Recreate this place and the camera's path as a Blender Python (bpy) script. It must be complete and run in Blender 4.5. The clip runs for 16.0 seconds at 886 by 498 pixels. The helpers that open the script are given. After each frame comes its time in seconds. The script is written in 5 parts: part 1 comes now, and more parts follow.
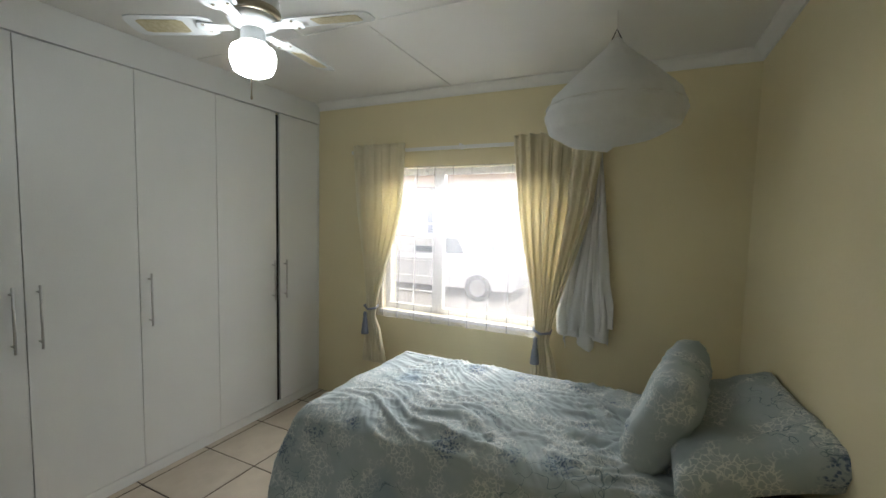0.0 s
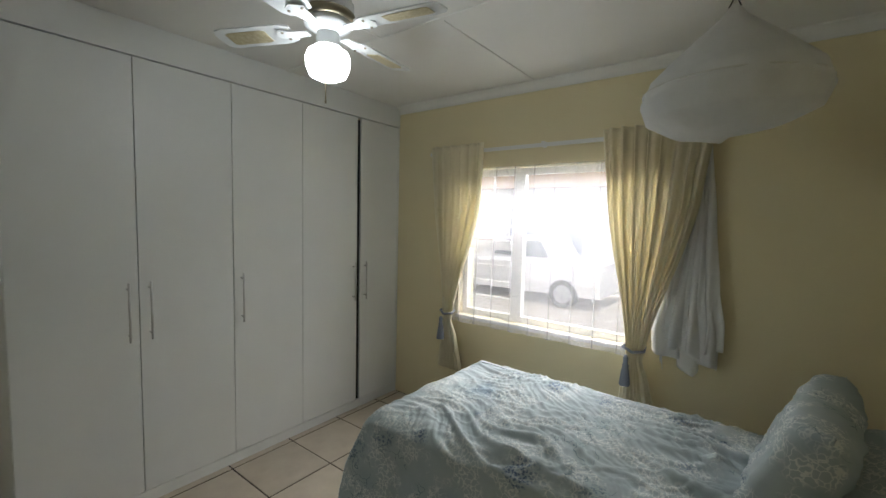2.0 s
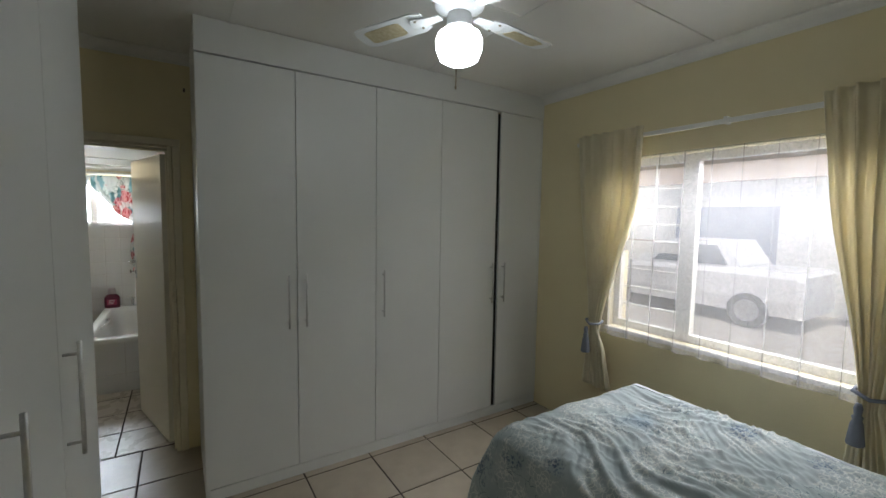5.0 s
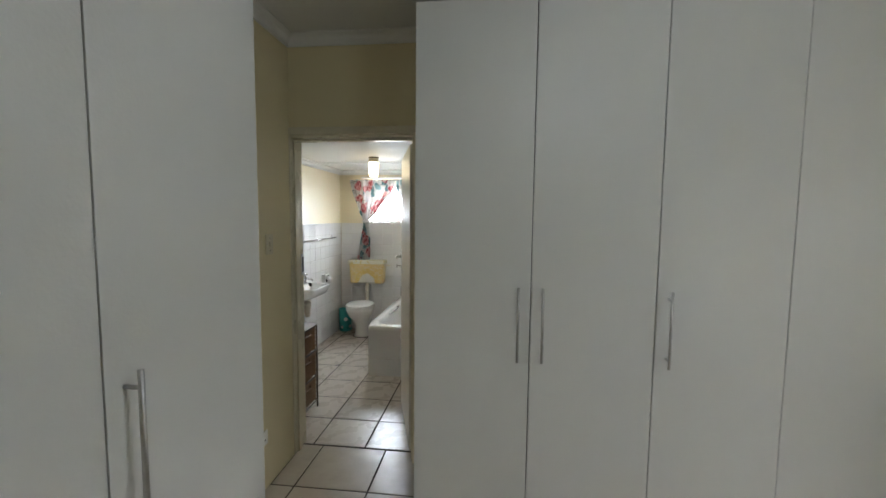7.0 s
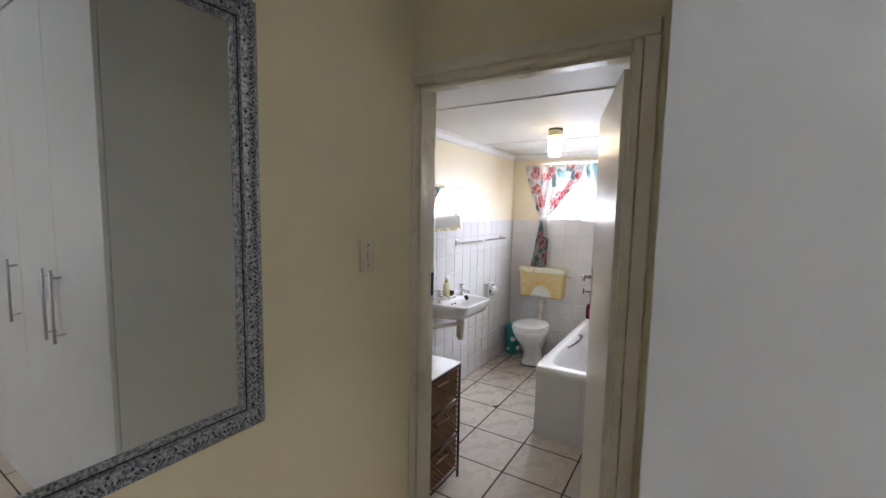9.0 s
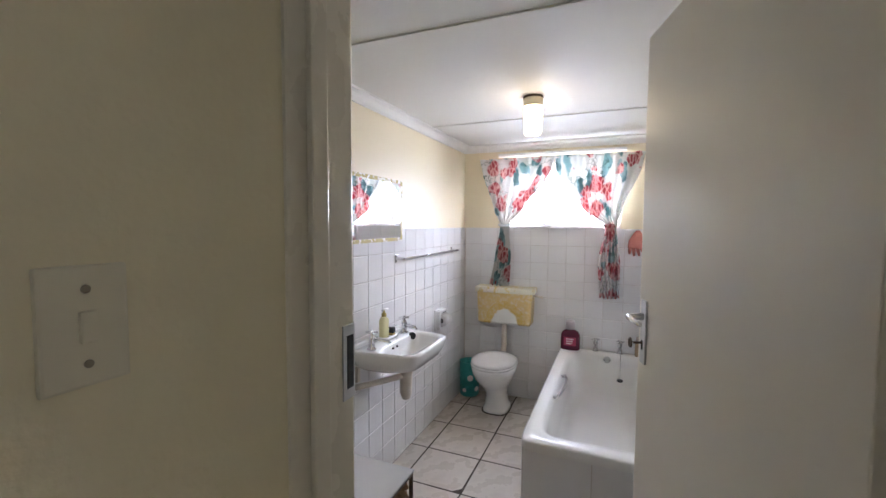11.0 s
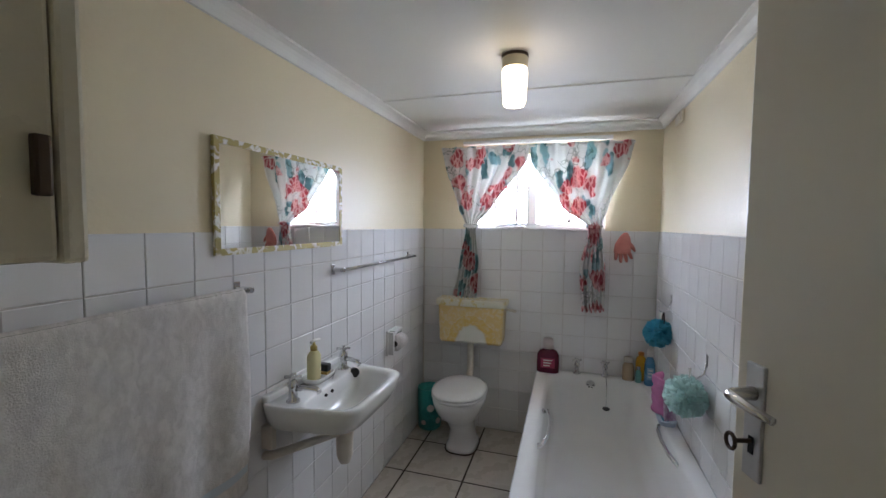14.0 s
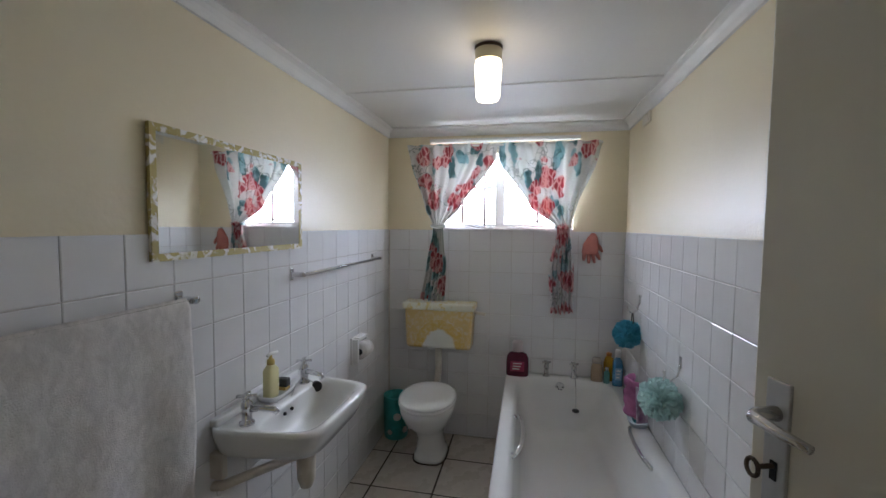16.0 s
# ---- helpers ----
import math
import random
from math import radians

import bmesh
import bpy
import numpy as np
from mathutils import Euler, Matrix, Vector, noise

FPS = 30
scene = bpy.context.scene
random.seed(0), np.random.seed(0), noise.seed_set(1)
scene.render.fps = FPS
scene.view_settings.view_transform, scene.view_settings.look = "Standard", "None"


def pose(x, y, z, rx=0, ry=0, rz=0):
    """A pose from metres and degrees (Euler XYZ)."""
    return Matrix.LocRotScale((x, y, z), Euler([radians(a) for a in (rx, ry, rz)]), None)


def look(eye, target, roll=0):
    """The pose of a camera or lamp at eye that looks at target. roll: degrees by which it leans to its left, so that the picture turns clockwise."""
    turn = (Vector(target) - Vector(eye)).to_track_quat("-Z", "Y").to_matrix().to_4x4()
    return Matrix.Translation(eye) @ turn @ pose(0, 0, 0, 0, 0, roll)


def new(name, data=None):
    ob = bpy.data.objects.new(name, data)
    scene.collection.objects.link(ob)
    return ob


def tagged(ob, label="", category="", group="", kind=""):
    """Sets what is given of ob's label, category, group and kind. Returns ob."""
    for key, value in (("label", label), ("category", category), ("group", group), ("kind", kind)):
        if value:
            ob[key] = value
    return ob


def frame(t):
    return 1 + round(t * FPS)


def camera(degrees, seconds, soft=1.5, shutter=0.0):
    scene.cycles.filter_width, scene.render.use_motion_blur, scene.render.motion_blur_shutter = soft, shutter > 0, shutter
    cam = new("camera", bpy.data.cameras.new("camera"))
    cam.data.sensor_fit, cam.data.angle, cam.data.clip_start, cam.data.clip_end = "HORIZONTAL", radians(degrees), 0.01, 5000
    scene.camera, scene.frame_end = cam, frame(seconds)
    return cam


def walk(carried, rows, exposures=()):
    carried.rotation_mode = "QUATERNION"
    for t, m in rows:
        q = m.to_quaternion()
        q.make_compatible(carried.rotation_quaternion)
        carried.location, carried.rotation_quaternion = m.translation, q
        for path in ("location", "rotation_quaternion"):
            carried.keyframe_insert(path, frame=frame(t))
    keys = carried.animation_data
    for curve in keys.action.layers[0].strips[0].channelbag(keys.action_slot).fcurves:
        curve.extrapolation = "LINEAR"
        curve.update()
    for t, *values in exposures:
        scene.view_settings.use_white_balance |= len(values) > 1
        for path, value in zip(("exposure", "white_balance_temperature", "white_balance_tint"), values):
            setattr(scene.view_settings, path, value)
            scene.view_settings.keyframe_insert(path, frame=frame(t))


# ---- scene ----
cam = camera(94.2, 16.0)
EXPOSURES = [(0, 1.42, 6450, 11), (3, 1.05, 6450, 11), (5.5, 0.78, 6350, 11), (6.5, 1.22, 6350, 12), (8, 1.55, 6350, 15), (9, 1.8, 6100, 23), (9.7, 1.85, 6000, 28), (12, 1.33, 6020, 21), (14, 0.74, 5900, 20), (16, 0.51, 5900, 20)]
PATH = [
    (0, (2.677, -0.405, 1.65), (1.82, 1.396, 1.5), 1.4),
    (0.5, (2.671, -0.368, 1.652), (1.725, 1.387, 1.498), 1.4),
    (1, (2.667, -0.332, 1.654), (1.63, 1.371, 1.5), 1.4),
    (1.5, (2.669, -0.291, 1.648), (1.549, 1.359, 1.5), 1.4),
    (2, (2.65, -0.267, 1.659), (1.448, 1.324, 1.508), 1.4),
    (2.5, (2.649, -0.225, 1.66), (1.353, 1.292, 1.511), 1.3),
    (3, (2.644, -0.212, 1.659), (1.278, 1.241, 1.513), 1.3),
    (3.2, (2.631, -0.212, 1.664), (1.245, 1.223, 1.516), 1.3),
    (5.3, (2.502, -0.039, 1.615), (0.752, 0.918, 1.462), 0.9),
    (5.5, (2.433, -0.001, 1.605), (0.634, 0.859, 1.453), 0.9),
    (6, (2.257, 0.093, 1.569), (0.344, 0.658, 1.427), 0.9),
    (6.5, (2.027, 0.244, 1.557), (0.042, 0.432, 1.405), 0.7),
    (7, (1.77, 0.326, 1.57), (-0.211, 0.102, 1.411), 0.6),
    (7.5, (1.50, 0.322, 1.59), (-0.392, -0.306, 1.425), 0.4),
    (8, (1.248, 0.261, 1.556), (-0.544, -0.613, 1.396), 0.2),
    (8.5, (0.928, 0.196, 1.565), (-0.779, -0.832, 1.39), 0.5),
    (9, (0.636, 0.048, 1.56), (-1.061, -0.993, 1.371), 1.1),
    (9.5, (0.384, -0.132, 1.554), (-1.401, -1.017, 1.385), 0.8),
    (11.8, (-0.401, -0.504, 1.48), (-2.246, -1.265, 1.354), 0.5),
    (12, (-0.432, -0.501, 1.49), (-2.278, -1.261, 1.358), 0.7),
    (12.5, (-0.534, -0.56, 1.485), (-2.395, -1.281, 1.354), 0.6),
    (13, (-0.639, -0.607, 1.484), (-2.515, -1.286, 1.358), 0.6),
    (13.5, (-0.705, -0.628, 1.488), (-2.599, -1.262, 1.368), 0.6),
    (14, (-0.757, -0.664, 1.494), (-2.667, -1.243, 1.376), 0.6),
    (14.5, (-0.795, -0.691, 1.496), (-2.721, -1.221, 1.38), 0.6),
    (15, (-0.819, -0.709, 1.495), (-2.757, -1.188, 1.382), 0.5),
    (15.5, (-0.834, -0.719, 1.495), (-2.784, -1.149, 1.383), 0.5),
    (16, (-0.851, -0.728, 1.495), (-2.808, -1.126, 1.381), 0.6),
]
walk(cam, [(t, look(eye, target, roll)) for t, eye, target, roll in PATH], EXPOSURES)

GLOBE_POWER, BATH_POWER, DOOR_ANGLE = 7.8, 4.2, 16.4
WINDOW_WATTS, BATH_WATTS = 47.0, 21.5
NETX, NETY = 2.53, 1.76
PILLOW_A = pose(2.83, 1.57, 0.885, 0, -68, -9) @ pose(0, 0, 0, 0, 0, 90)
PILLOW_B = pose(3.05, 1.48, 0.865, 0, -22, 4) @ pose(0, 0, 0, 0, 0, 90)

# ---- light ----
world = bpy.data.worlds.new("sky")
scene.world = world
world.use_nodes = True
wn = world.node_tree
sky = wn.nodes.new("ShaderNodeTexSky")
sky.sky_type, sky.sun_disc = "NISHITA", False
sky.sun_elevation, sky.sun_rotation = radians(65), radians(150)
wn.nodes["Background"].inputs["Strength"].default_value = 0.06
wn.links.new(sky.outputs[0], wn.nodes["Background"].inputs["Color"])
sun = new("sun", bpy.data.lights.new("sun", "SUN"))
sun.data.energy, sun.data.angle, sun.data.color = 2.0, radians(0.5), (1.0, 0.95, 0.88)
sun.matrix_world = look((3.0, 4.0, 6.0), (3.0 - math.sin(radians(150)), 4.0 - math.cos(radians(150)), 6.0 - math.tan(radians(65))))

# area lamps added as sky light: over the bedroom window, in the bathroom opening
sky_lamp = new("window_sky_fill", bpy.data.lights.new("window_sky_fill", "AREA"))
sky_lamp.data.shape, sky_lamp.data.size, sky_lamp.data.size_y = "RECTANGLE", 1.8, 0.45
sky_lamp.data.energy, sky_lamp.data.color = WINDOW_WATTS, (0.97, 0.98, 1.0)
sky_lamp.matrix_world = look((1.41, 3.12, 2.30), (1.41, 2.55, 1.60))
# this added lamp also shows as plain white behind the bathroom panes
bath_lamp = new("bath_window_sky_fill", bpy.data.lights.new("bath_window_sky_fill", "AREA"))
bath_lamp.data.shape, bath_lamp.data.size, bath_lamp.data.size_y = "RECTANGLE", 0.92, 0.49
bath_lamp.data.energy, bath_lamp.data.color = BATH_WATTS, (0.82, 0.92, 1.0)
bath_lamp.matrix_world = look((-3.88, -0.895, 1.73), (-2.0, -0.895, 1.69))

# ---- materials ----
def material(name, color, rough=0.5, metal=0.0, color2=None, scale=6.0, bump=0.0, bump_scale=60.0, spec=0.5, random=0.0):
    """Principled paint with slow colour variation, fine relief and uneven gloss."""
    m = bpy.data.materials.new(name)
    m.use_nodes = True
    nt = m.node_tree
    b = nt.nodes["Principled BSDF"]
    b.inputs["Roughness"].default_value = rough
    b.inputs["Metallic"].default_value = metal
    b.inputs["Specular IOR Level"].default_value = spec
    c = nt.nodes.new("ShaderNodeTexCoord")
    n = nt.nodes.new("ShaderNodeTexNoise")
    n.inputs["Scale"].default_value, n.inputs["Detail"].default_value = scale, 6
    nt.links.new(c.outputs["Object"], n.inputs["Vector"])
    r = nt.nodes.new("ShaderNodeValToRGB")
    r.color_ramp.elements[0].position, r.color_ramp.elements[1].position = 0.3, 0.7
    other = color2 or [v * 0.9 for v in color]
    r.color_ramp.elements[0].color, r.color_ramp.elements[1].color = (*color, 1), (*other, 1)
    nt.links.new(n.outputs["Fac"], r.inputs["Fac"])
    out = r.outputs["Color"]
    if random:
        oi = nt.nodes.new("ShaderNodeObjectInfo")
        mr = nt.nodes.new("ShaderNodeMapRange")
        mr.inputs["To Min"].default_value, mr.inputs["To Max"].default_value = 1 - random, 1.0
        nt.links.new(oi.outputs["Random"], mr.inputs["Value"])
        hs = nt.nodes.new("ShaderNodeHueSaturation")
        nt.links.new(mr.outputs[0], hs.inputs["Value"])
        nt.links.new(out, hs.inputs["Color"])
        out = hs.outputs["Color"]
    nt.links.new(out, b.inputs["Base Color"])
    rr = nt.nodes.new("ShaderNodeMapRange")
    rr.inputs["To Min"].default_value, rr.inputs["To Max"].default_value = max(0.02, rough - 0.06), min(1, rough + 0.06)
    nt.links.new(n.outputs["Fac"], rr.inputs["Value"])
    nt.links.new(rr.outputs[0], b.inputs["Roughness"])
    if bump:
        n2 = nt.nodes.new("ShaderNodeTexNoise")
        n2.inputs["Scale"].default_value, n2.inputs["Detail"].default_value = bump_scale, 4
        nt.links.new(c.outputs["Object"], n2.inputs["Vector"])
        bp = nt.nodes.new("ShaderNodeBump")
        bp.inputs["Strength"].default_value, bp.inputs["Distance"].default_value = bump, 0.004
        nt.links.new(n2.outputs["Fac"], bp.inputs["Height"])
        nt.links.new(bp.outputs["Normal"], b.inputs["Normal"])
    return m


class Nodes:
    """A short way to write node trees."""
    def __init__(self, m):
        m.use_nodes = True
        self.nt, self.b = m.node_tree, m.node_tree.nodes["Principled BSDF"]
        self.coord = self.n("ShaderNodeTexCoord").outputs["Object"]

    def n(self, kind, **inputs):
        node = self.nt.nodes.new(kind)
        for k, v in inputs.items():
            self.put(node.inputs[k.replace("_", " ")], v)
        return node

    def put(self, socket, v):
        if isinstance(v, bpy.types.NodeSocket):
            self.nt.links.new(v, socket)
        else:
            socket.default_value = v

    def noise(self, scale, vector=None, detail=4):
        return self.n("ShaderNodeTexNoise", Scale=scale, Detail=detail, Vector=vector or self.coord).outputs["Fac"]

    def voronoi(self, scale, vector=None, feature="F1", out="Distance"):
        v = self.n("ShaderNodeTexVoronoi", Scale=scale, Vector=vector or self.coord)
        v.feature = feature
        return v.outputs[out]

    def ramp(self, fac, *stops):
        r = self.n("ShaderNodeValToRGB", Fac=fac)
        e = r.color_ramp.elements
        while len(e) < len(stops):
            e.new(0.5)
        for el, (p, c) in zip(e, stops):
            el.position, el.color = p, (c, c, c, 1) if isinstance(c, (int, float)) else (*c, 1)
        return r.outputs["Color"]

    def mix(self, fac, a, b):
        m = self.nt.nodes.new("ShaderNodeMix")
        m.data_type = "RGBA"
        self.put(m.inputs[0], fac)
        for s, v in ((m.inputs[6], a), (m.inputs[7], b)):
            self.put(s, (*v, 1) if isinstance(v, tuple) and len(v) == 3 else v)
        return m.outputs[2]

    def math(self, op, a, b=0.0):
        m = self.nt.nodes.new("ShaderNodeMath")
        m.operation = op
        self.put(m.inputs[0], a)
        self.put(m.inputs[1], b)
        return m.outputs[0]

    def warp(self, amount, scale, stretch=(1, 1, 1)):
        mp = self.n("ShaderNodeMapping", Vector=self.coord, Scale=stretch)
        nz = self.n("ShaderNodeTexNoise", Scale=scale, Vector=self.coord)
        sub = self.nt.nodes.new("ShaderNodeVectorMath")
        sub.operation = "MULTIPLY_ADD"
        self.put(sub.inputs[0], nz.outputs["Color"])
        sub.inputs[1].default_value = (amount,) * 3
        self.put(sub.inputs[2], mp.outputs[0])
        return sub.outputs[0]

    def bump(self, height, strength=0.3, distance=0.004):
        bp = self.n("ShaderNodeBump", Height=height, Strength=strength, Distance=distance)
        self.put(self.b.inputs["Normal"], bp.outputs["Normal"])


def fabric(name, color, see_through=0.0, translucent=0.4, build=None, rough=0.9, relief=(400, 0.25, 0.001)):
    """Cloth that lets some light through; see_through lets the view pass between the threads."""
    m = bpy.data.materials.new(name)
    g = Nodes(m)
    col = build(g) if build else g.mix(g.noise(30), color, tuple(v * 0.93 for v in color))
    g.put(g.b.inputs["Base Color"], col)
    g.b.inputs["Roughness"].default_value = rough
    g.b.inputs["Specular IOR Level"].default_value = 0.1
    g.bump(g.noise(relief[0]), relief[1], relief[2])
    tr = g.n("ShaderNodeBsdfTranslucent", Color=col)
    mx = g.n("ShaderNodeMixShader", Fac=translucent)
    g.put(mx.inputs[1], g.b.outputs[0]), g.put(mx.inputs[2], tr.outputs[0])
    last = mx.outputs[0]
    if see_through:
        tp = g.n("ShaderNodeBsdfTransparent")
        weave = g.ramp(g.noise(90, None, 6), (0.3, max(0.0, see_through - 0.08)), (0.7, min(1, see_through + 0.08)))
        m2 = g.n("ShaderNodeMixShader", Fac=weave)
        g.put(m2.inputs[1], last), g.put(m2.inputs[2], tp.outputs[0])
        last = m2.outputs[0]
    g.put(g.nt.nodes["Material Output"].inputs["Surface"], last)
    return m


def glow(name, color, strength):
    m = bpy.data.materials.new(name)
    g = Nodes(m)
    g.b.inputs["Base Color"].default_value = (0.9, 0.9, 0.88, 1)
    g.b.inputs["Roughness"].default_value = 0.3
    g.b.inputs["Emission Color"].default_value = (*color, 1)
    g.b.inputs["Emission Strength"].default_value = strength
    return m


def clear(name, color=(1, 1, 1), rough=0.02):
    m = bpy.data.materials.new(name)
    g = Nodes(m)
    g.b.inputs["Base Color"].default_value = (*color, 1)
    g.b.inputs["Transmission Weight"].default_value = 1
    g.b.inputs["Roughness"].default_value = rough
    g.b.inputs["IOR"].default_value = 1.45
    return m


def bedding_color(g):
    w = g.warp(0.12, 7.0)
    base = g.mix(g.noise(9), (0.35, 0.42, 0.43), (0.50, 0.55, 0.56))
    sprig = g.math("MULTIPLY", g.ramp(g.voronoi(42, g.warp(0.05, 26), "DISTANCE_TO_EDGE"), (0.03, 1.0), (0.11, 0.0)), g.ramp(g.noise(6.5), (0.47, 0.0), (0.54, 1.0)))
    c = g.mix(g.math("MULTIPLY", sprig, 0.75), base, (0.78, 0.79, 0.74))
    blot = g.ramp(g.voronoi(3.4, w), (0.17, 1.0), (0.27, 0.0))
    petals = g.ramp(g.voronoi(75, g.warp(0.02, 60)), (0.25, 1.0), (0.55, 0.15))
    c = g.mix(g.math("MULTIPLY", g.math("MULTIPLY", blot, petals), 0.9), c, (0.07, 0.11, 0.20))
    soft = g.ramp(g.voronoi(2.3, g.warp(0.2, 5, (1.1, 0.9, 1))), (0.10, 1.0), (0.30, 0.0))
    c = g.mix(g.math("MULTIPLY", soft, 0.55), c, (0.24, 0.33, 0.44))
    stem = g.math("MULTIPLY", g.ramp(g.voronoi(9, g.warp(0.25, 9), "DISTANCE_TO_EDGE"), (0.008, 1.0), (0.02, 0.0)), g.ramp(g.noise(3.0), (0.52, 0.0), (0.56, 1.0)))
    return g.mix(g.math("MULTIPLY", stem, 0.7), c, (0.10, 0.16, 0.19))


def protea_color(g):
    """White cotton printed with red proteas and teal leaves."""
    w = g.warp(0.10, 9.0, (0.2, 1, 0.7))
    base = (0.80, 0.80, 0.77)
    leaf = g.ramp(g.voronoi(8.5, g.warp(0.16, 6, (0.2, 1.5, 0.55))), (0.34, 1.0), (0.40, 0.0))
    tone = g.mix(g.ramp(g.noise(11), (0.45, 0.0), (0.55, 1.0)), (0.05, 0.20, 0.22), (0.30, 0.52, 0.55))
    c = g.mix(g.math("MULTIPLY", leaf, 0.85), base, tone)
    dark = g.ramp(g.voronoi(13, g.warp(0.2, 8, (0.2, 1, 0.5)), "DISTANCE_TO_EDGE"), (0.018, 1.0), (0.04, 0.0))
    c = g.mix(g.math("MULTIPLY", dark, g.ramp(g.noise(4.5), (0.48, 0.0), (0.60, 0.55))), c, (0.05, 0.10, 0.06))
    flower = g.ramp(g.voronoi(8.2, w), (0.39, 1.0), (0.44, 0.0))
    petal = g.ramp(g.voronoi(40, g.warp(0.03, 20, (0.2, 1, 0.35)), "DISTANCE_TO_EDGE"), (0.03, 0.0), (0.22, 1.0))
    red = g.mix(petal, (0.82, 0.52, 0.50), (0.48, 0.07, 0.09))
    return g.mix(g.math("MULTIPLY", flower, 0.95), c, red)


def distressed(name, under, over, scale=18.0, edge=(0.47, 0.53)):
    m = bpy.data.materials.new(name)
    g = Nodes(m)
    k = g.ramp(g.noise(scale, g.warp(0.15, 12)), (edge[0], 0.0), (edge[1], 1.0))
    g.put(g.b.inputs["Base Color"], g.mix(k, under, over))
    g.b.inputs["Roughness"].default_value = 0.45
    g.bump(k, 0.3, 0.002)
    return m


def cistern_paint():
    """White cistern with a rough yellow arch painted on its front."""
    m = bpy.data.materials.new("cistern_paint")
    g = Nodes(m)
    sep = g.n("ShaderNodeSeparateXYZ", Vector=g.warp(0.05, 16))
    dy = g.math("DIVIDE", g.math("ADD", sep.outputs["Y"], 1.295 - 0.025), 0.175)
    dz = g.math("DIVIDE", g.math("ADD", sep.outputs["Z"], -0.64 - 0.025), 0.20)
    d = g.math("SQRT", g.math("ADD", g.math("MULTIPLY", dy, dy), g.math("MULTIPLY", dz, dz)))
    k = g.ramp(d, (0.60, 0.0), (0.68, 1.0), (0.98, 1.0), (1.04, 0.15), (1.18, 0.1), (1.28, 0.85))
    brush = g.ramp(g.noise(35, g.warp(0.1, 20)), (0.3, 0.6), (0.55, 1.0))
    g.put(g.b.inputs["Base Color"], g.mix(g.math("MULTIPLY", k, brush), (0.80, 0.79, 0.72), (0.72, 0.50, 0.13)))
    g.b.inputs["Roughness"].default_value = 0.35
    return m


def silver_frame():
    """Antique silver moulding with dark repeated leaf marks."""
    m = bpy.data.materials.new("antique_silver")
    g = Nodes(m)
    v = g.voronoi(130, g.warp(0.008, 80, (1, 1, 0.6)))
    k = g.ramp(v, (0.30, 0.0), (0.42, 1.0))
    fine = g.ramp(g.noise(160), (0.4, 0.2), (0.6, 1.0))
    g.put(g.b.inputs["Base Color"], g.mix(g.math("MULTIPLY", k, fine), (0.14, 0.15, 0.16), (0.46, 0.47, 0.46)))
    g.b.inputs["Roughness"].default_value = 0.4
    g.b.inputs["Metallic"].default_value = 0.35
    g.bump(k, 0.6, 0.004)
    return m


def wicker_mat():
    m = bpy.data.materials.new("wicker")
    g = Nodes(m)
    g.put(g.b.inputs["Base Color"], g.mix(g.noise(60), (0.16, 0.075, 0.03), (0.34, 0.19, 0.09)))
    g.b.inputs["Roughness"].default_value = 0.6
    return m


CREAM = material("cream_wall_paint", (0.80, 0.71, 0.46), 0.55, color2=(0.76, 0.67, 0.43), scale=1.3, bump=0.25, bump_scale=90)
CREAM_B = material("pale_cream_wall_paint", (0.83, 0.74, 0.54), 0.42, color2=(0.80, 0.71, 0.50), scale=1.1, bump=0.25, bump_scale=70)
CREAM_WOOD = material("cream_gloss_woodwork", (0.78, 0.72, 0.56), 0.28, color2=(0.74, 0.67, 0.51), scale=4, bump=0.12, bump_scale=40)
WHITE_CEIL = material("white_ceiling_paint", (0.80, 0.79, 0.75), 0.7, color2=(0.75, 0.74, 0.70), scale=1.0, bump=0.2, bump_scale=50)
WHITE_TRIM = material("white_trim_paint", (0.82, 0.81, 0.77), 0.5, color2=(0.78, 0.77, 0.73), scale=5)
MELAMINE = material("white_melamine", (0.74, 0.75, 0.73), 0.42, color2=(0.71, 0.72, 0.70), scale=1.5, bump=0.10, bump_scale=120)
DOORPAINT = material("cream_door_gloss", (0.80, 0.76, 0.66), 0.30, color2=(0.76, 0.72, 0.62), scale=2.0, bump=0.12, bump_scale=12)
# near-black put in for shade inside gaps and holes; also mirror frame ornament
DARK = material("shade_and_ornament_black", (0.02, 0.02, 0.02), 0.8)
FLOORTILE = material("beige_floor_tile", (0.54, 0.47, 0.37), 0.30, color2=(0.45, 0.385, 0.30), scale=7, bump=0.08, bump_scale=40, random=0.10)
BATHFLOOR = material("pale_floor_tile", (0.66, 0.60, 0.52), 0.28, color2=(0.56, 0.50, 0.43), scale=8, bump=0.08, bump_scale=40, random=0.10)
DARKGROUT = material("brown_grout", (0.040, 0.028, 0.022), 0.9, color2=(0.075, 0.055, 0.045), scale=30)
WALLTILE = material("white_glazed_tile", (0.82, 0.81, 0.80), 0.10, color2=(0.79, 0.78, 0.77), scale=3, bump=0.05, bump_scale=12, random=0.05)
GROUT = material("pale_grout", (0.70, 0.66, 0.62), 0.9, color2=(0.54, 0.48, 0.43), scale=6)
CERAMIC = material("white_ceramic", (0.85, 0.85, 0.83), 0.07, color2=(0.83, 0.83, 0.81), scale=3)
ENAMEL = material("white_bath_enamel", (0.84, 0.83, 0.80), 0.10, color2=(0.81, 0.80, 0.77), scale=2)
CHROME = material("chrome", (0.72, 0.72, 0.73), 0.14, 1.0, scale=20)
STEEL = material("brushed_steel", (0.60, 0.60, 0.59), 0.32, 1.0, scale=40)
BLACK = material("black_rubber", (0.02, 0.02, 0.02), 0.5)
PLASTIC_CREAM = material("ivory_plastic", (0.72, 0.65, 0.46), 0.4)
